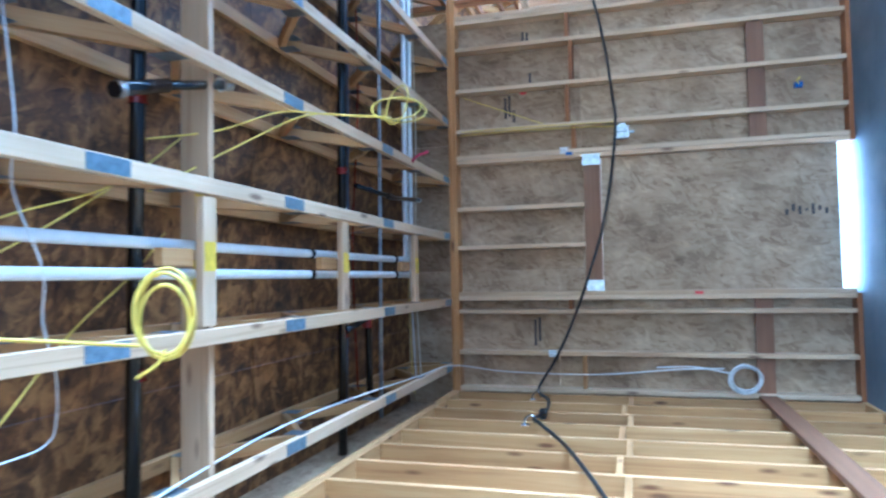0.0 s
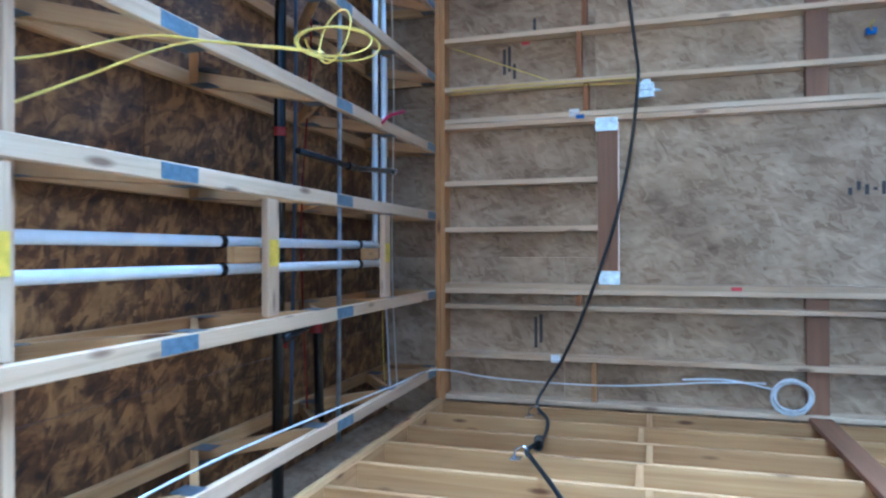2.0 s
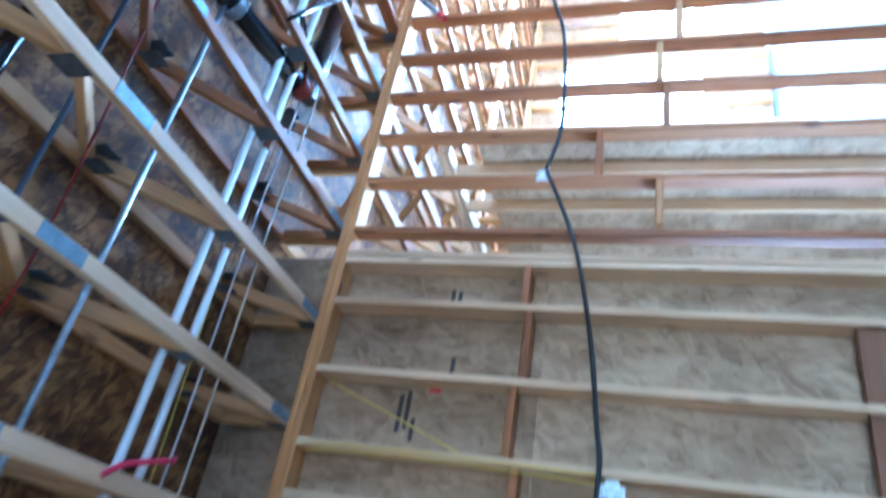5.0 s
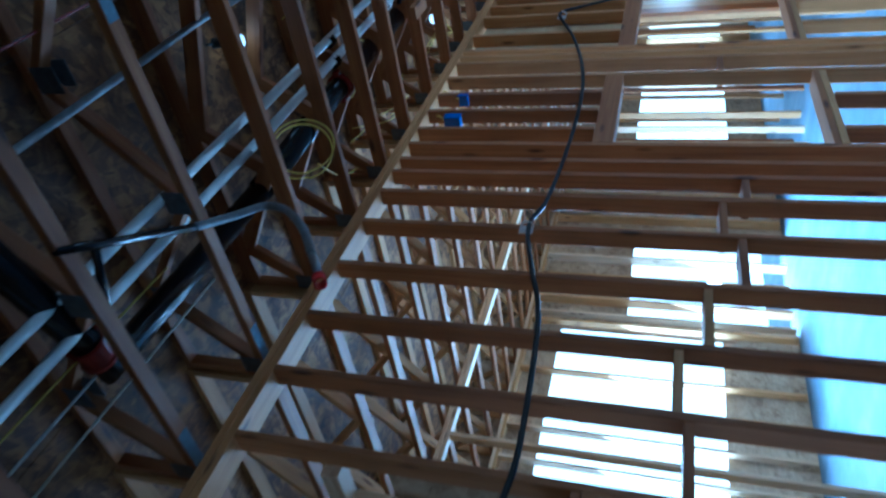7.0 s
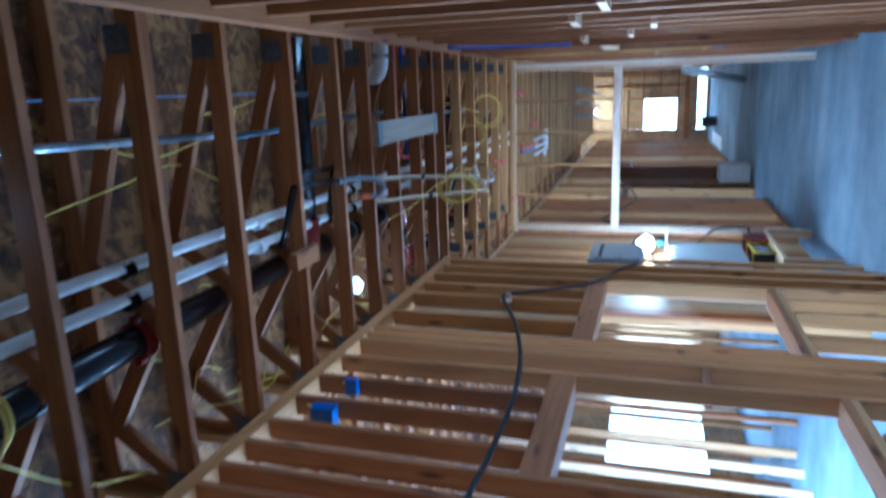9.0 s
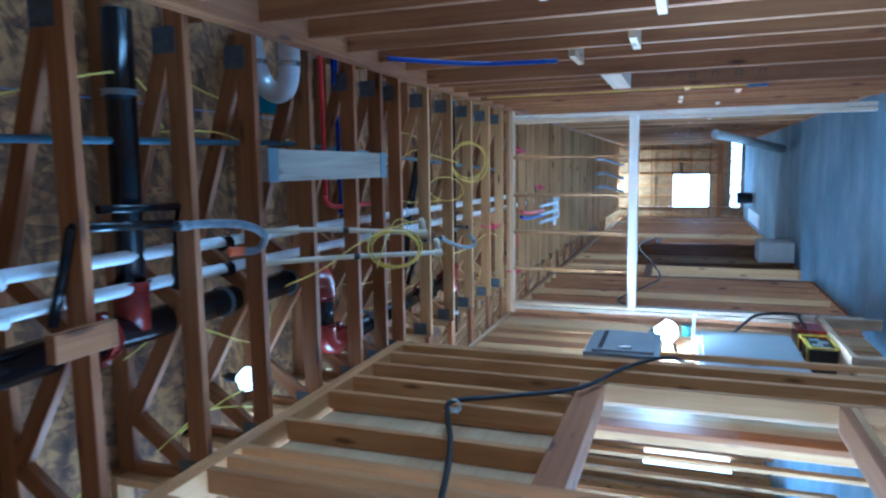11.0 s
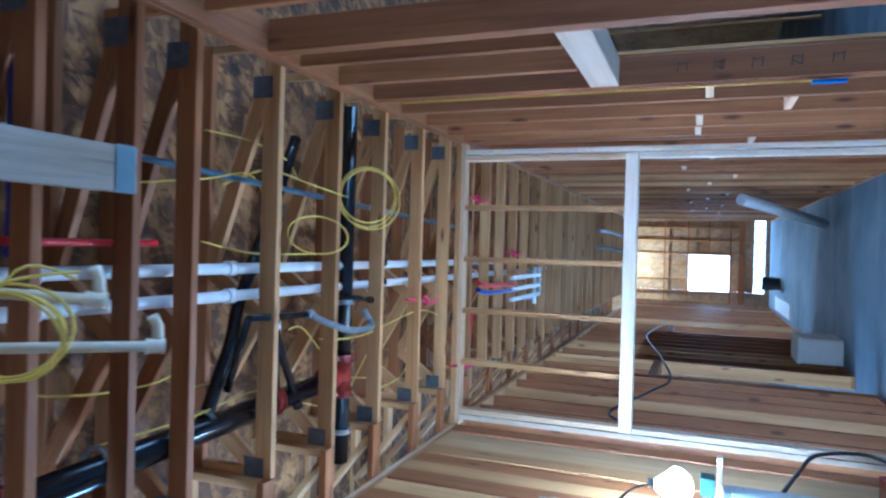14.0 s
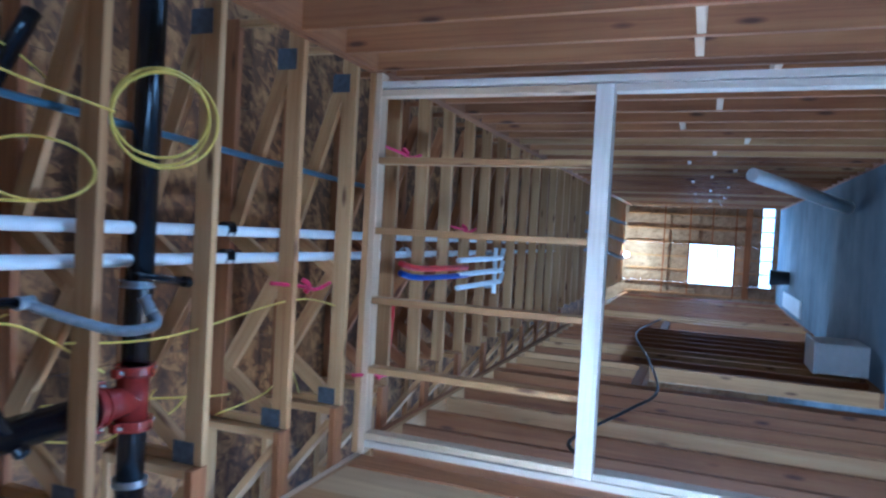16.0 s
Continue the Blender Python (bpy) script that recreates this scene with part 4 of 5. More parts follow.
# ---------- corridor services ----------
def grooved(p, axis, r, parent, length=0.05):
    """A red two-part pipe coupling with a bolt ear on each side."""
    ring = collar("coupling", p, axis, r * 1.16, length, REDFIT, parent, "red grooved coupling", 18)
    axis = Vector(axis).normalized()
    side = axis.cross(Vector((0, 0, 1))).normalized()
    for k in (-1, 1):
        c = Vector(p) + side * k * r * 1.38
        strut("bolt_ear", c - axis * length * 0.42, c + axis * length * 0.42, r * 0.55, 0.03, REDFIT, ring, side)
        tube("bolt", [c - Vector((0, 0, 0.03)), c + Vector((0, 0, 0.03))], 0.007, BRIGHT, ring, "bright bolt", 6)


for y in (-0.82, -0.70):
    p = thing("water_pipe", "white plastic water pipe along the corridor trusses", "pipe", group="white pipes")
    tube("pipe", [(4.4, y - 0.03, 3.57), (8.0, y - 0.02, 3.57), (12.0, y, 3.56), (18.0, y + 0.02, 3.56)], 0.024, PVC, p, "", 12)
    for x in (5.3, 6.2, 7.3, 8.45, 9.4, 10.9, 12.8, 14.5):
        collar("coupling", (x, y - 0.015, 3.565), (1, 0, 0), 0.03, 0.05, BLACK if int(x * 10) % 2 else PVC, p)
main = thing("drain_main", "large black drain pipe along the corridor trusses", "pipe")
tube("pipe", [(4.3, -0.50, 3.60), (5.3, -0.545, 3.60), (8.1, -0.57, 3.60)], 0.062, BLACK, main, "", 18)
tube("elbow", [(7.96, -0.575, 3.59), (8.08, -0.575, 3.59), (8.15, -0.555, 3.58), (8.19, -0.50, 3.58), (8.19, -0.42, 3.58)], 0.068, REDFIT, main, "red cast elbow", 18, 4)
tube("offset", [(8.19, -0.44, 3.58), (8.19, -0.22, 3.58)], 0.055, BLACK, main, "", 18)
tube("elbow", [(8.19, -0.25, 3.58), (8.195, -0.18, 3.58), (8.23, -0.14, 3.58), (8.30, -0.128, 3.58), (8.40, -0.13, 3.58)], 0.068, REDFIT, main, "red cast elbow", 18, 4)
tube("pipe", [(8.34, -0.13, 3.58), (10.3, -0.18, 3.58)], 0.055, BLACK, main, "", 18)
for x, y, ax in ((6.62, -0.555, (1, 0, 0)), (7.98, -0.575, (1, 0, 0)), (8.19, -0.43, (0, 1, 0)), (8.19, -0.24, (0, 1, 0)), (8.39, -0.13, (1, 0, 0)), (5.35, -0.54, (1, 0, 0))):
    grooved((x, y, 3.60), ax, 0.06, main)
for x, y in ((7.3, -0.563), (7.85, -0.567), (8.75, -0.162), (9.3, -0.168)):
    collar("band", (x, y, 3.60), (1, 0, 0), 0.063 if x < 8 else 0.057, 0.02, STEEL, main, "steel hanger band", 18)
stack = thing("drain_branch", "large black cross pipe with a red tee", "pipe")
tube("pipe", [(10.42, -1.74, 3.56), (10.39, 0.3, 3.55)], 0.05, BLACK, stack, "", 18)
tube("tee", [(10.39, -0.31, 3.552), (10.39, -0.09, 3.552)], 0.058, REDFIT, stack, "red tee fitting", 18)
tube("tee_arm", [(10.39, -0.19, 3.552), (10.25, -0.185, 3.58)], 0.058, REDFIT, stack, "red tee fitting", 18)
for y in (-0.30, -0.10):
    grooved((10.392, y, 3.552), (0, 1, 0), 0.056, stack, 0.04)
grooved((10.26, -0.185, 3.578), (1, 0, -0.2), 0.056, stack, 0.04)
for y in (-0.62, 0.12):
    collar("band", (10.395, y, 3.553), (0, 1, 0), 0.055, 0.025, STEEL, stack, "steel band", 18)
stack2 = thing("drain_branch", "large black cross pipe over the corridor start", "pipe")
tube("pipe", [(6.79, -1.75, 3.60), (6.77, -0.56, 3.60)], 0.055, BLACK, stack2, "", 18)
tube("tee", [(6.77, -0.70, 3.6), (6.77, -0.56, 3.6)], 0.066, REDFIT, stack2, "red tee fitting", 18)
grooved((6.77, -0.72, 3.6), (0, 1, 0), 0.058, stack2)
collar("band", (6.78, -1.45, 3.6), (0, 1, 0), 0.058, 0.02, STEEL, stack2, "", 18)
p = thing("sprinkler_branch", "thin black pipe crossing the large cross pipe", "pipe")
tube("pipe", [(6.55, -1.03, 3.50), (6.98, -1.02, 3.50)], 0.016, BLACK, p, "", 10)
tube("riser", [(6.95, -1.02, 3.50), (6.96, -0.8, 3.54), (6.96, -0.56, 3.58)], 0.019, BLACK, p, "", 10)
collar("cap", (6.99, -1.02, 3.50), (1, 0, 0), 0.021, 0.03, BLACK, p)
for pts, r in (([(9.30, -0.18, 3.6), (9.38, -0.34, 3.6), (9.47, -0.52, 3.6), (9.54, -0.68, 3.62), (9.75, -1.0, 3.64), (10.0, -1.5, 3.64)], 0.03),
               ([(9.95, -0.13, 3.56), (9.82, -0.3, 3.53), (9.68, -0.48, 3.5), (9.60, -0.62, 3.47)], 0.02)):
    p = thing("drain_pipe", "thin black branch pipe rising from the drain main", "pipe", group="black branch pipes")
    tube("pipe", pts, r, BLACK, p, "", 12, 4)
    collar("foot", pts[0], Vector(pts[1]) - Vector(pts[0]), r * 1.25, 0.05, BLACK, p)
p = thing("sprinkler_branch", "thin black outlet pipe with a red clamp on the drain main", "pipe")
tube("pipe", [(9.76, -0.20, 3.58), (9.75, -0.24, 3.55), (9.60, -0.62, 3.46)], 0.017, BLACK, p, "", 12)
collar("nut", (9.62, -0.57, 3.47), (0.36, 0.9, 0.2), 0.021, 0.03, STEEL, p)
grooved((9.76, -0.175, 3.585), (1, 0, 0), 0.058, p, 0.06)
p = thing("sprinkler_drop", "black capped stub beside the cross pipe", "sprinkler drop", group="sprinkler drops")
tube("stub", [(10.28, -0.66, 3.45), (10.52, -0.63, 3.45)], 0.016, BLACK, p, "", 10)
collar("cap", (10.53, -0.629, 3.45), (1, 0.1, 0), 0.02, 0.03, BLACK, p)
p = thing("conduit", "bright steel conduit along the south side of the trusses", "conduit")
tube("tube", [(4.4, -1.33, 3.59), (6.05, -1.28, 3.57)], 0.016, STEEL, p, "", 10)
p = thing("conduit", "blue-grey conduit above the plank", "conduit")
tube("tube", [(6.05, -1.26, 3.6), (8.0, -1.3, 3.62), (12.5, -1.12, 3.62)], 0.014, plain("blue_grey_conduit", (0.09, 0.155, 0.22), 0.4, 0, 0.2), p, "", 10)

# sprinkler drops: a black arm, a grey corrugated hose and its capped end
FLEX = plain("braided_grey_hose", (0.20, 0.21, 0.23), 0.4, 0.3, 0.3, 30)


def drop(x, y, hose, cap, label):
    d = thing("sprinkler_drop", label, "sprinkler drop", group="sprinkler drops")
    tube("arm", [(x - 0.45, y - 0.02, 3.46), (x, y, 3.46)], 0.017, BLACK, d, "", 10)
    tube("arm", [(x - 0.45, y - 0.02, 3.46), (x - 0.47, y + 0.3, 3.55)], 0.017, BLACK, d, "", 10)
    tube("hose", hose, 0.017, FLEX, d, "grey corrugated hose", 10, 10, 0.05)
    collar("nut", hose[0], (1, 0, 0), 0.019, 0.05, STEEL, d)
    collar("cap", hose[-1], Vector(hose[-1]) - Vector(hose[-2]), 0.019, 0.06, cap, d, "coloured end cap")


drop(9.85, -0.60, [(9.87, -0.6, 3.45), (10.0, -0.54, 3.40), (10.12, -0.50, 3.33), (10.2, -0.52, 3.27), (10.19, -0.58, 3.3)], STEEL, "sprinkler drop with grey braided hose looped below the trusses")
drop(6.85, -0.96, [(6.87, -0.95, 3.43), (7.0, -0.95, 3.38), (7.14, -0.93, 3.33), (7.22, -0.88, 3.30), (7.22, -0.82, 3.34), (7.14, -0.82, 3.39)], ORANGE, "sprinkler drop with grey hose and orange fittings")
d = thing("sprinkler_drop", "sprinkler drop with grey hose and red cap hanging low", "sprinkler drop", group="sprinkler drops")
tube("arm", [(3.10, -1.10, 3.44), (3.22, -1.03, 3.43), (3.62, -0.80, 3.41)], 0.016, BLACK, d, "", 10)
tube("arm", [(3.22, -1.03, 3.43), (3.2, -0.8, 3.5), (3.16, -0.56, 3.58)], 0.016, BLACK, d, "", 10)
tube("hose", [(3.62, -0.80, 3.41), (3.8, -0.72, 3.38), (3.93, -0.68, 3.32), (3.9, -0.69, 3.2), (3.72, -0.74, 3.02), (3.5, -0.80, 2.86)], 0.017, FLEX, d, "grey corrugated hose", 10, 10, 0.05)
tube("sleeve", [(3.5, -0.80, 2.86), (3.36, -0.845, 2.76)], 0.014, STEEL, d, "bright steel sleeve", 10)
collar("cap", (3.32, -0.855, 2.735), (0.2, 0.06, 0.14), 0.02, 0.05, REDPEX, d, "red end cap")
p = thing("sprinkler_pipe", "large black pipe turning over the hall corner", "pipe", group="black sprinkler pipes")
tube("pipe", [(2.86, -1.9, 3.6), (3.15, -0.52, 3.6), (4.3, -0.50, 3.60)], 0.055, BLACK, p, "", 14)
collar("coupling", (3.13, -0.62, 3.6), (0.2, 1, 0), 0.064, 0.1, REDFIT, p, "red grooved coupling")
collar("coupling", (2.98, -1.3, 3.6), (0.2, 1, 0), 0.064, 0.06, STEEL, p, "steel band")

UPPER_CREAM = [(7.45, -0.87, 3.58), (7.79, -0.855, 3.36), (7.96, -0.835, 3.16), (8.126, -0.815, 2.93)]
LOWER_CREAM = [(7.35, -0.72, 3.60), (7.789, -0.709, 3.328), (8.04, -0.70, 3.12), (8.286, -0.69, 2.906)]
# duct boots and coloured tubes at the south wall
dct = thing("duct_boot", "shiny silver flexible duct bend above the corridor wall", "duct")
tube("bend", [(7.74, -2.2, 3.70), (7.75, -1.85, 3.69), (7.77, -1.66, 3.67), (7.775, -1.57, 3.62), (7.775, -1.545, 3.55), (7.77, -1.59, 3.50), (7.77, -1.75, 3.485), (7.76, -2.2, 3.49)], 0.052, DUCT, dct, "", 16, 6, 0.01)
for y, z in ((-1.70, 3.675), (-1.68, 3.488)):
    collar("clamp", (7.768, y, z), (0, 1, 0), 0.055, 0.025, BRIGHT, dct)
tagged(board("membrane_flap", 7.74, 8.05, -1.58, -1.46, 3.72, 3.732, TEALINS), "teal membrane sheet above the duct", "membrane")
for x, m, lab, y1 in ((8.20, REDPEX, "red water tube bent down at the trusses", -0.96), (8.375, BLUEPEX, "blue water tube crossing the trusses", -0.87), (8.33, BLUEPEX, "blue water tube crossing the trusses", -1.6)):
    p = thing("water_tube", lab, "tube", group="coloured water tubes")
    pts = [(x, -2.1, 3.56), (x, y1 - 0.15, 3.55), (x - 0.02, y1 - 0.04, 3.54)]
    if m is REDPEX:
        pts += [(x, y1, 3.53), (x + 0.15, y1 + 0.02, 3.53), (x + 0.72, y1 + 0.02, 3.52)]
    tube("tube", pts, 0.013, m, p, "", 8, 5)
for pts in (UPPER_CREAM, LOWER_CREAM):
    p = thing("insulated_pipe", "cream hot-water pipe sagging below the trusses with a turned-up end", "pipe", group="cream pipes")
    tube("pipe", pts, 0.0135, CREAM, p, "", 10, 4)
    e = Vector(pts[-1])
    collar("elbow", e, Vector(pts[-1]) - Vector(pts[-2]), 0.018, 0.045, CREAM, p)
    tube("stub", [e + Vector((0.01, 0, 0)), e + Vector((0.012, -0.05, 0.005)), e + Vector((0.0, -0.075, 0.01))], 0.0145, CREAM, p, "", 10)
    m = (Vector(pts[1]) + Vector(pts[2])) / 2
    collar("tie", m, Vector(pts[2]) - Vector(pts[1]), 0.0165, 0.03, RUBBER, p, "black tie")
tagged(board("hung_plank", 7.40, 8.69, -1.255, -1.105, H - 0.042, H - 0.003, GREYED), "weathered grey plank fixed under four trusses", "timber plank")
for x in (7.44, 8.64):
    tagged(board("plank_tape", x - 0.04, x + 0.04, -1.258, -1.102, H - 0.046, H - 0.0435, plain("blue_grey_tape", (0.16, 0.22, 0.27), 0.5, 0, 0.2)), "blue-grey tape patch on the plank end", "tape")
for x in (6.44, 6.47):
    tagged(board("pipe_saddle", x - 0.19, x + 0.02, -1.02 + (0.35 if x > 6.3 else 0), -0.93 + (0.35 if x > 6.3 else 0), H - 0.04, H - 0.0002, FIR), "fir block fixed below a truss", "timber block")

# yellow cables and coils in the corridor
coil("cable_coil", (10.25, -1.22, 3.34), 0.16, 0.0045, 3, YELLOW, "coil of yellow cable tied beside the black cross pipe", (1, 0.1, 0.9), [[(10.1, -1.2, 3.38), (9.95, -1.25, 3.5), (9.7, -1.3, 3.6), (9.4, -1.2, 3.62)]], sag=1.0)
coil("cable_coil", (7.99, -0.735, 3.04), 0.095, 0.004, 4, YELLOW, "tangle of yellow cable hung over the cream pipes", (0.93, 0.08, 0.36),
     [[(7.45, -0.62, 3.36), (7.6, -0.68, 3.25), (7.8, -0.78, 3.16), (7.98, -0.86, 3.02), (8.1, -0.88, 2.95)], [(7.9, -0.65, 3.1), (8.02, -0.88, 3.05), (8.12, -0.86, 2.98)]], sag=1.35)
coil("cable_coil", (4.42, -0.66, 3.36), 0.13, 0.0045, 2, YELLOW, "coil of yellow cable hanging at the dark corridor end", (1, 0.1, 0.7), [[(4.55, -0.5, 3.4), (4.9, -0.2, 3.5), (5.3, 0.0, 3.6)]], sag=1.1)
coil("cable_coil", (9.85, -1.0, 3.40), 0.10, 0.0045, 1, YELLOW, "loop of yellow cable between trusses", (1, 0.1, 0.9), [[(9.9, -0.9, 3.45), (9.6, -0.9, 3.6), (9.3, -0.95, 3.64)]], sag=1.6)
R5 = random.Random(5)
for k in range(22):
    x, y = R5.uniform(5.0, 11.2), R5.choice((R5.uniform(-1.6, -1.0), R5.uniform(-0.5, 0.05)))
    L = R5.uniform(0.5, 1.2)
    w = tube("yellow_cable", [(x, y, 3.66 + R5.uniform(-0.04, 0.1)), (x + L * 0.3, y + R5.uniform(-0.1, 0.1), 3.6 + R5.uniform(-0.06, 0.1)), (x + L * 0.7, y + R5.uniform(-0.15, 0.15), 3.62 + R5.uniform(-0.06, 0.1)), (x + L, y + R5.uniform(-0.2, 0.2), 3.68 + R5.uniform(0, 0.1))], 0.004, YELLOW, None, "", 6, 6)
    tagged(w, "yellow cable draped through the corridor trusses", "cable", "yellow cables")
for pts in ([(9.65, -0.55, 3.42), (9.9, -0.52, 3.5), (10.3, -0.3, 3.6)], [(10.05, -0.45, 3.5), (10.5, -0.42, 3.48), (11.3, -0.5, 3.47), (11.8, -0.42, 3.5)]):
    tagged(tube("yellow_cable", pts, 0.004, YELLOW, None, "", 6, 6), "yellow cable below the trusses", "cable", "yellow cables")
for c in ((11.3, -0.57, 3.44), (12.0, -0.02, 3.36), (12.3, -1.35, 3.4), (13.5, -0.9, 3.4)):
    t = thing("flagging_tape", "pink flagging tape tied to the timber", "tape", group="pink tapes")
    x, y, z = c
    tube("strip", [(x - 0.18, y - 0.02, z + 0.04), (x, y, z), (x + 0.1, y + 0.02, z - 0.03), (x + 0.2, y - 0.01, z - 0.05)], 0.010, RIBBON, t, "", 6, 4)
    tube("knot", [(x + 0.03, y - 0.03, z + 0.005), (x + 0.06, y, z - 0.02), (x + 0.05, y + 0.035, z)], 0.014, RIBBON, t, "", 6, 4)

# pipe ends beyond the cross wall
for k, (m, y) in enumerate(((REDPEX, -0.60), (BLUEPEX, -0.54))):
    p = thing("water_tube", "coloured water tube ends strapped below the far trusses", "tube", group="coloured water tubes")
    tube("tube", [(12.3, y - 0.06, 3.36), (12.6, y - 0.02, 3.35), (13.5, y, 3.34)], 0.02, m, p, "", 8, 4)
p = thing("manifold_pipe", "white pipe manifold with elbows under the far trusses", "pipe")
for y in (-0.55, -0.45, -0.66):
    tube("stub", [(13.3, y, 3.34), (14.4, y, 3.32), (14.45, y - 0.08, 3.32)], 0.02, PVC, p, "", 8)
tube("header_pipe", [(14.24, -0.75, 3.33), (14.24, -0.35, 3.33)], 0.02, PVC, p, "", 8)
for y in (-0.7, -0.4):
    tube("hanger", [(14.266, y, 3.33), (14.266, y, 3.432)], 0.012, STEEL, p, "", 6)
p = thing("water_tube", "red water tube along the far trusses", "tube", group="coloured water tubes")
tube("tube", [(12.35, -0.4, 3.42), (12.4, -0.1, 3.46), (12.45, 0.1, 3.5)], 0.014, REDPEX, p, "", 8, 4)
for k in range(3):
    p = thing("pipe_cluster", "grey pipe ends hanging below the far trusses", "pipe", group="far pipe ends")
    y = -1.3 + 0.3 * k
    tube("pipe", [(19.5, y, 3.4), (20.4, y, 3.3), (20.5, y + 0.1, 3.0), (20.5, y + 0.12, 2.9)], 0.03, STEEL, p, "", 8, 3)
p = thing("power_cable", "black cable hanging on the far north wall", "cable")
tube("run", [(12.2, 0.34, 2.1), (12.6, 0.36, 2.3), (13.6, 0.36, 2.05), (14.4, 0.36, 1.9), (16.0, 0.36, 2.1), (18.0, 0.36, 2.4), (20.0, 0.36, 2.2)], 0.012, RUBBER, p, "", 6, 6)

# device boxes on the north wall
for x, z, k in ((5.93, 3.13, 1.0), (6.26, 3.14, 0.6)):
    c = thing("device_box", "blue plastic device box on a stud with yellow cable", "device box", group="blue device boxes")
    board("box", x - 0.04 * k, x + 0.02 * k, -0.03 * k, 0.06, z - 0.055 * k, z + 0.055 * k, BLUEBOX, c)
    board("cover", x - 0.045 * k, x + 0.025 * k, -0.03 * k - 0.004, -0.03 * k - 0.0005, z - 0.06 * k, z + 0.06 * k, BLUEBOX, c)
    for d in (0.0, 0.015):
        tube("cable", [(x + d, 0.02, z + 0.05 * k), (x + 0.1 + d, 0.03, z + 0.14), (x + 0.2 + d * 3, 0.05, z + 0.25)], 0.004, YELLOW, c, "", 6, 4)

# blue tube pinned along the south wall studs
p = thing("water_tube", "blue water tube along the south wall plate", "tube", group="coloured water tubes")
tube("tube", [(8.1, RW + 0.02, 3.1), (8.5, RW + 0.015, 2.75), (8.62, RW + 0.012, 2.3)], 0.013, BLUEPEX, p, "", 8, 4)
p = thing("yellow_cable", "yellow cable stapled along a south wall stud", "cable", group="yellow cables")
tube("run", [(10.365, RW + 0.012, 3.2), (10.36, RW + 0.012, 2.2), (10.35, RW + 0.012, 1.1)], 0.005, YELLOW, p, "", 6, 4)
board("tag", 10.33, 10.37, RW + 0.012, RW + 0.026, 1.06, 1.2, BLUEBOX, p, "blue cable tag")

# ---------- alcove: electrical boards and work lamp ----------
pb = thing("electrical_panel", "tall grey electrical panel standing past the wall end", "electrical panel")
board("cabinet", 8.93, 9.52, -0.01, 0.10, 1.74, 2.19, GREYBOARD, pb)
for x in (8.96, 9.45):
    board("post", x, x + 0.04, 0.101, 0.139, 0, 2.1, WOOD, pb)
board("door", 8.96, 9.49, -0.026, -0.012, 1.77, 2.14, GREYBOARD, pb)
board("latch", 9.0, 9.03, -0.04, -0.027, 1.90, 1.98, BRIGHT, pb, "bright latch")
board("vent_slot", 8.99, 9.46, -0.0275, -0.0262, 2.08, 2.11, INK, pb)
pb = thing("electrical_panel", "lower grey electrical panel in the alcove", "electrical panel")
board("cabinet", 9.62, 10.76, 0.24, 0.34, 0.78, 1.5, GREYBOARD, pb)
board("door", 9.66, 10.72, 0.224, 0.238, 0.82, 1.46, GREYBOARD, pb)
board("latch", 9.72, 9.75, 0.21, 0.223, 1.1, 1.18, BRIGHT, pb, "bright latch")
for x in (9.7, 10.68):
    board("post", x - 0.02, x + 0.02, 0.341, 0.422, 0, 1.6, PALE, pb)
bx = thing("power_distribution_box", "black and yellow temporary power box below the panels", "power box")
board("case", 10.36, 10.74, 0.24, 0.42, 0.515, 0.70, RUBBER, bx)
for a in (10.34, 10.76):
    tube("roll_bar", [(a, 0.22, 0.512), (a, 0.22, 0.72), (a, 0.42, 0.72)], 0.009, PAINT_Y, bx, "yellow roll bar", 8)
for z in (0.515, 0.715):
    tube("roll_bar", [(10.34, 0.22, z), (10.76, 0.22, z)], 0.009, PAINT_Y, bx, "yellow roll bar", 8)
for k in range(4):
    board("socket", 10.39 + 0.085 * k, 10.45 + 0.085 * k, 0.230, 0.239, 0.54 + 0.05 * (k % 2), 0.61 + 0.05 * (k % 2), GREYBOARD, bx)
board("face_strip", 10.37, 10.73, 0.234, 0.2395, 0.675, 0.695, PAINT_Y, bx, "yellow strip")
shelf = thing("timber_shelf", "pale timber shelf that carries the power box", "shelf")
board("top", 10.0, 11.4, 0.18, 0.42, 0.462, 0.50, PALE, shelf)
for x in (10.02, 11.34):
    board("post", x, x + 0.04, 0.19, 0.28, 0, 0.461, PALE, shelf)
tagged(board("red_case", 10.85, 11.15, 0.2, 0.4, 0.501, 0.72, REDFIT), "red tool case on the timber shelf", "case")
pw = thing("power_cable", "black cable looped in front of the panels", "cable")
tube("run", [(10.02, 0.30, 1.5), (10.5, 0.28, 1.32), (11.2, 0.26, 1.1), (11.6, 0.25, 0.95), (11.75, 0.25, 0.7), (11.45, 0.2, 0.62), (11.2, 0.17, 0.66), (10.77, 0.24, 0.62)], 0.012, RUBBER, pw, "", 8, 5)
tube("run", [(10.02, 0.30, 1.5), (10.0, 0.3, 1.62), (10.1, 0.2, 1.66)], 0.01, RUBBER, pw, "", 8, 4)


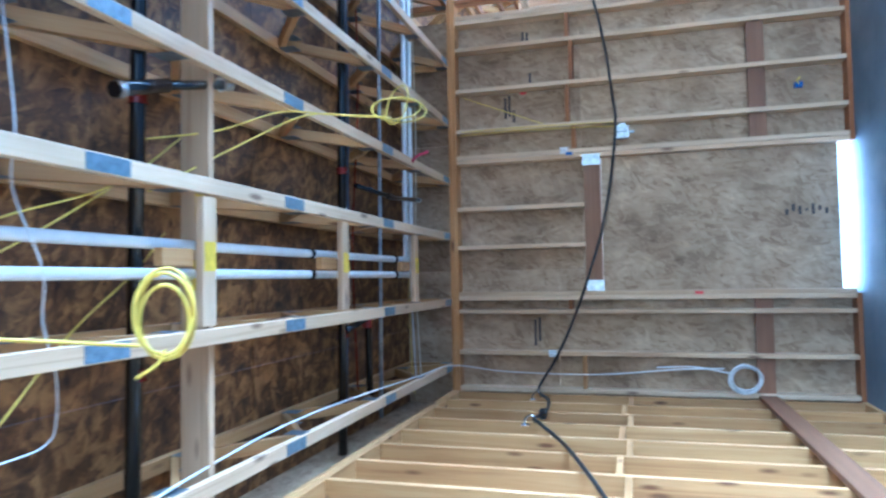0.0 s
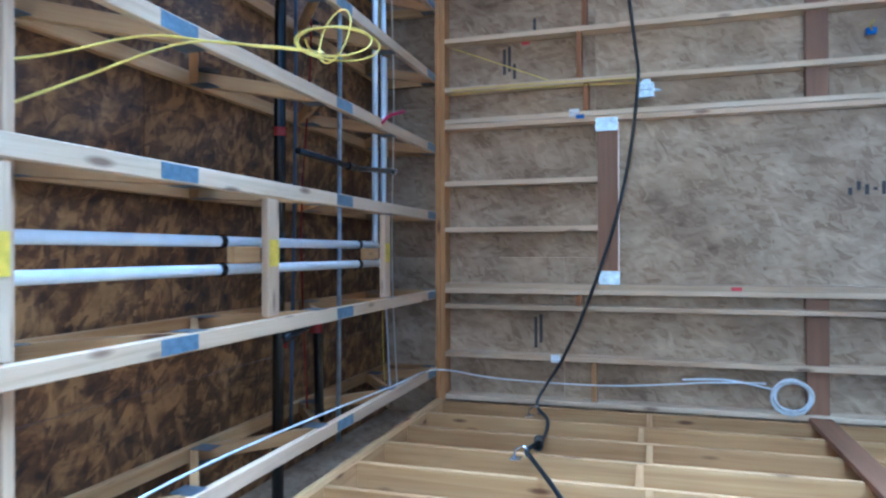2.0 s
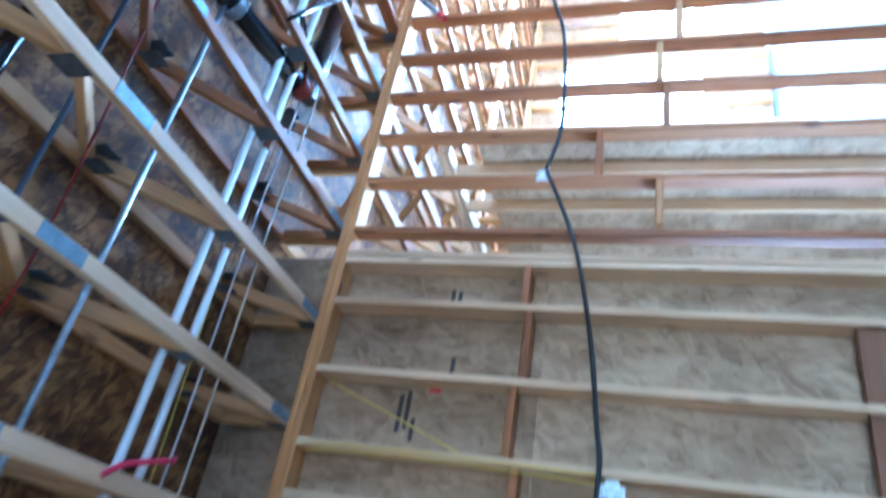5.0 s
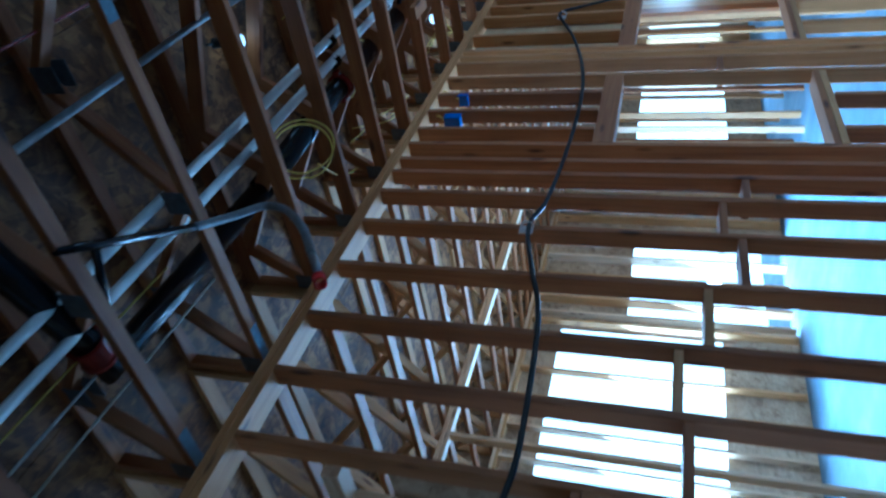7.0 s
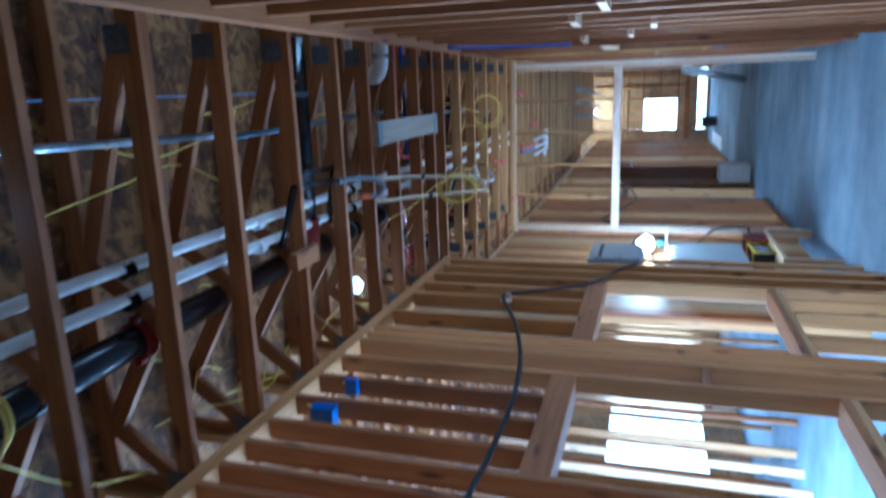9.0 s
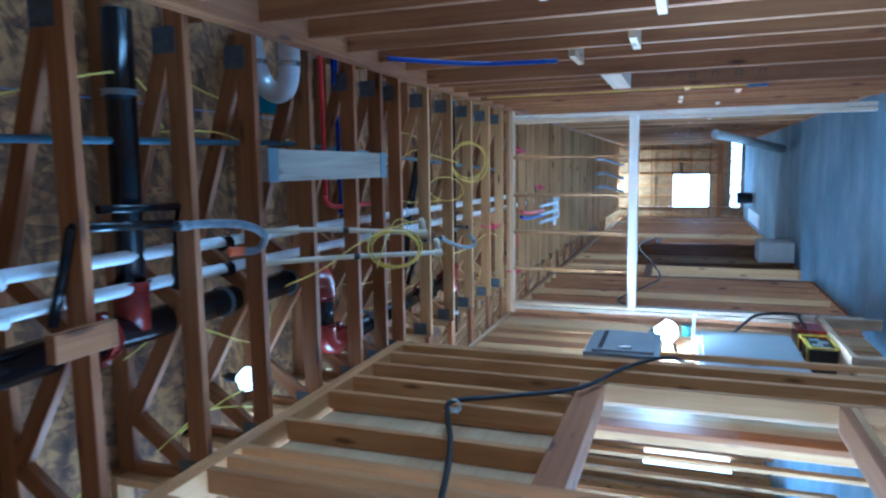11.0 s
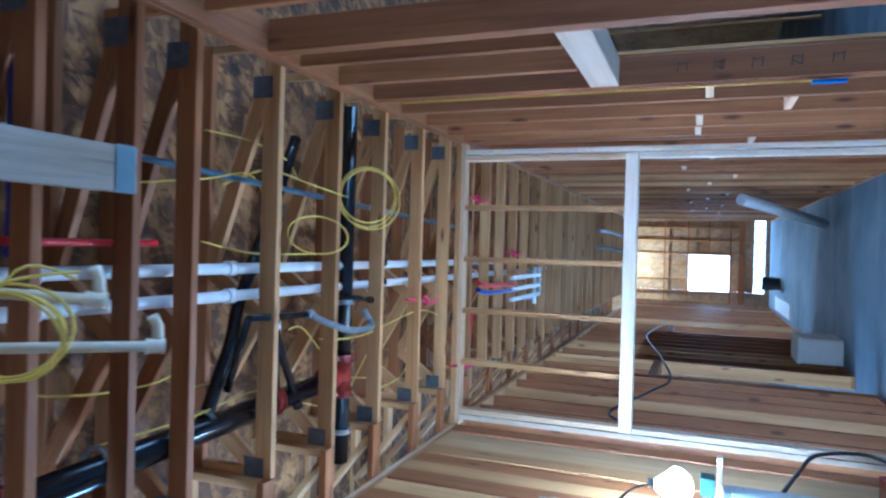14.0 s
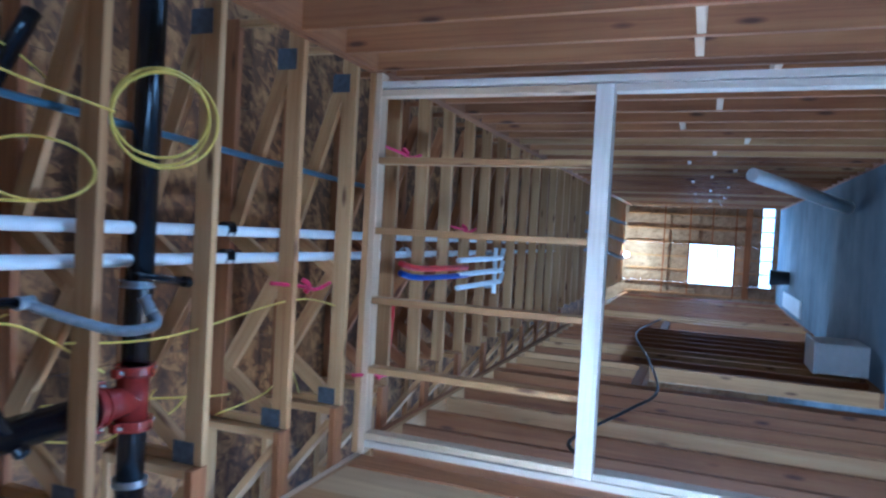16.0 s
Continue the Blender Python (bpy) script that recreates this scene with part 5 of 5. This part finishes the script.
def bulb(x, y, z, power, label, hang, colour=(1.0, 0.90, 0.74), glass=None, r=0.062):
    lamp = thing("work_lamp", label, "lamp", group="temporary bulbs")
    bm = bmesh.new()
    bmesh.ops.create_uvsphere(bm, u_segments=18, v_segments=12, radius=r)
    for v in bm.verts:
        if v.co.z > 0.02:
            v.co.x *= 0.75 - (v.co.z - 0.02) * 8
            v.co.y *= 0.75 - (v.co.z - 0.02) * 8
            v.co.z *= 1.25
    for f in bm.faces:
        f.smooth = True
    globe = part("globe", bm, glass or GLOW, lamp, "glowing white globe", Matrix.Translation((x, y, z)))
    globe.visible_shadow = False
    collar("socket", (x, y, z + 0.085), (0, 0, 1), 0.024, 0.07, RUBBER, lamp)
    tube("cord", [(x, y, z + 0.11)] + hang, 0.007, RUBBER, lamp, "", 6, 4)
    bulb_light("work_lamp_light", x, y, z, power, colour)


# Globe oversized: its radius takes in the glare round the bulb.
bulb(10.5, 0.20, 1.735, 105, "white work bulb above the lower panel, globe enlarged for its glare", [(10.5, 0.26, 1.95), (10.5, 0.38, 2.05), (10.5, 0.42, 2.06)], (1.0, 0.95, 0.88), r=0.095)
tagged(board("plug_box", 10.56, 10.66, 0.16, 0.25, 1.54, 1.61, plain("dark_teal_plastic", (0.002, 0.02, 0.017), 0.5, 0, 0.2)), "small teal plug box beside the work bulb", "plug box")
# White strip in place of the bulb's light on a box edge.
board("lamp_bracket", 10.74, 10.78, 0.1, 0.36, 1.502, 1.53, WHITE)
tagged(bpy.data.objects["lamp_bracket"], "white strip standing for the lit edge of a box by the work bulb", "bracket")
bulb(7.65, -0.08, 3.74, 0.25, "bare bulb hung between the corridor trusses", [(7.65, -0.08, 3.87), (7.65, -0.08, 3.895)], glass=DIMGLOW)
bulb(4.74, -1.072, 3.775, 0.04, "bare round bulb in the dark end of the trusses", [(4.69, -1.085, 3.892), (4.69, -1.085, 3.899)], glass=DIMGLOW, r=0.05)
bulb(6.9, 2.2, 1.25, 75, "bare work bulb in the room north of the corridor", [(6.9, 2.25, 1.6), (6.9, 2.3, 2.6), (6.9, 2.3, 3.88)], (0.95, 0.98, 1.0))
# Two bulbs added as fill for the dark rooms off the far corridor.
bulb(19.5, 1.9, 2.5, 60, "bare bulb added to brighten a room beside the far corridor", [(19.5, 1.9, 3.0), (19.5, 1.9, 3.88)], (1.0, 0.8, 0.5))
bulb(14.2, 1.6, 2.6, 25, "bare bulb added to brighten a far room", [(14.2, 1.6, 3.0), (14.2, 1.6, 3.88)])
bulb(25.3, -0.55, 3.36, 85, "bare bulb near the far end wall", [(25.3, -0.55, 3.6), (25.3, -0.55, 3.89)], (1.0, 0.80, 0.5))

# ---------- things on the far corridor floor ----------
wb = thing("storage_box", "white plastic storage box on the corridor floor", "box")
board("tub", 16.3, 16.9, 0.06, 0.37, 0.0, 0.46, WHITE, wb)
board("lid", 16.27, 16.93, 0.04, 0.375, 0.461, 0.5, WHITE, wb)
roll = thing("sheet_roll", "long white roll leaning against the south wall", "roll")
tube("roll", [(17.5, -1.4, 0.075), (16.0, -1.62, 1.2)], 0.07, PVC, roll, "", 14)
tube("core", [(17.52, -1.397, 0.062), (17.49, -1.4, 0.08)], 0.035, FIR, roll, "", 12)
tagged(board("white_board", 21.5, 24.2, 0.0, 0.3, 0.0, 0.03, WHITE), "white board lying on the far floor", "board")
bk = thing("bucket", "black bucket on the far corridor floor", "bucket")
bm = bmesh.new()
bmesh.ops.create_cone(bm, segments=20, radius1=0.13, radius2=0.16, depth=0.36, cap_ends=True)
part("pail", bm, RUBBER, bk, "", Matrix.Translation((23.6, -0.3, 0.18)))
tube("handle", [(23.6, -0.46, 0.34), (23.6, -0.42, 0.46), (23.6, -0.3, 0.5), (23.6, -0.18, 0.46), (23.6, -0.14, 0.34)], 0.008, STEEL, bk, "", 6, 4)
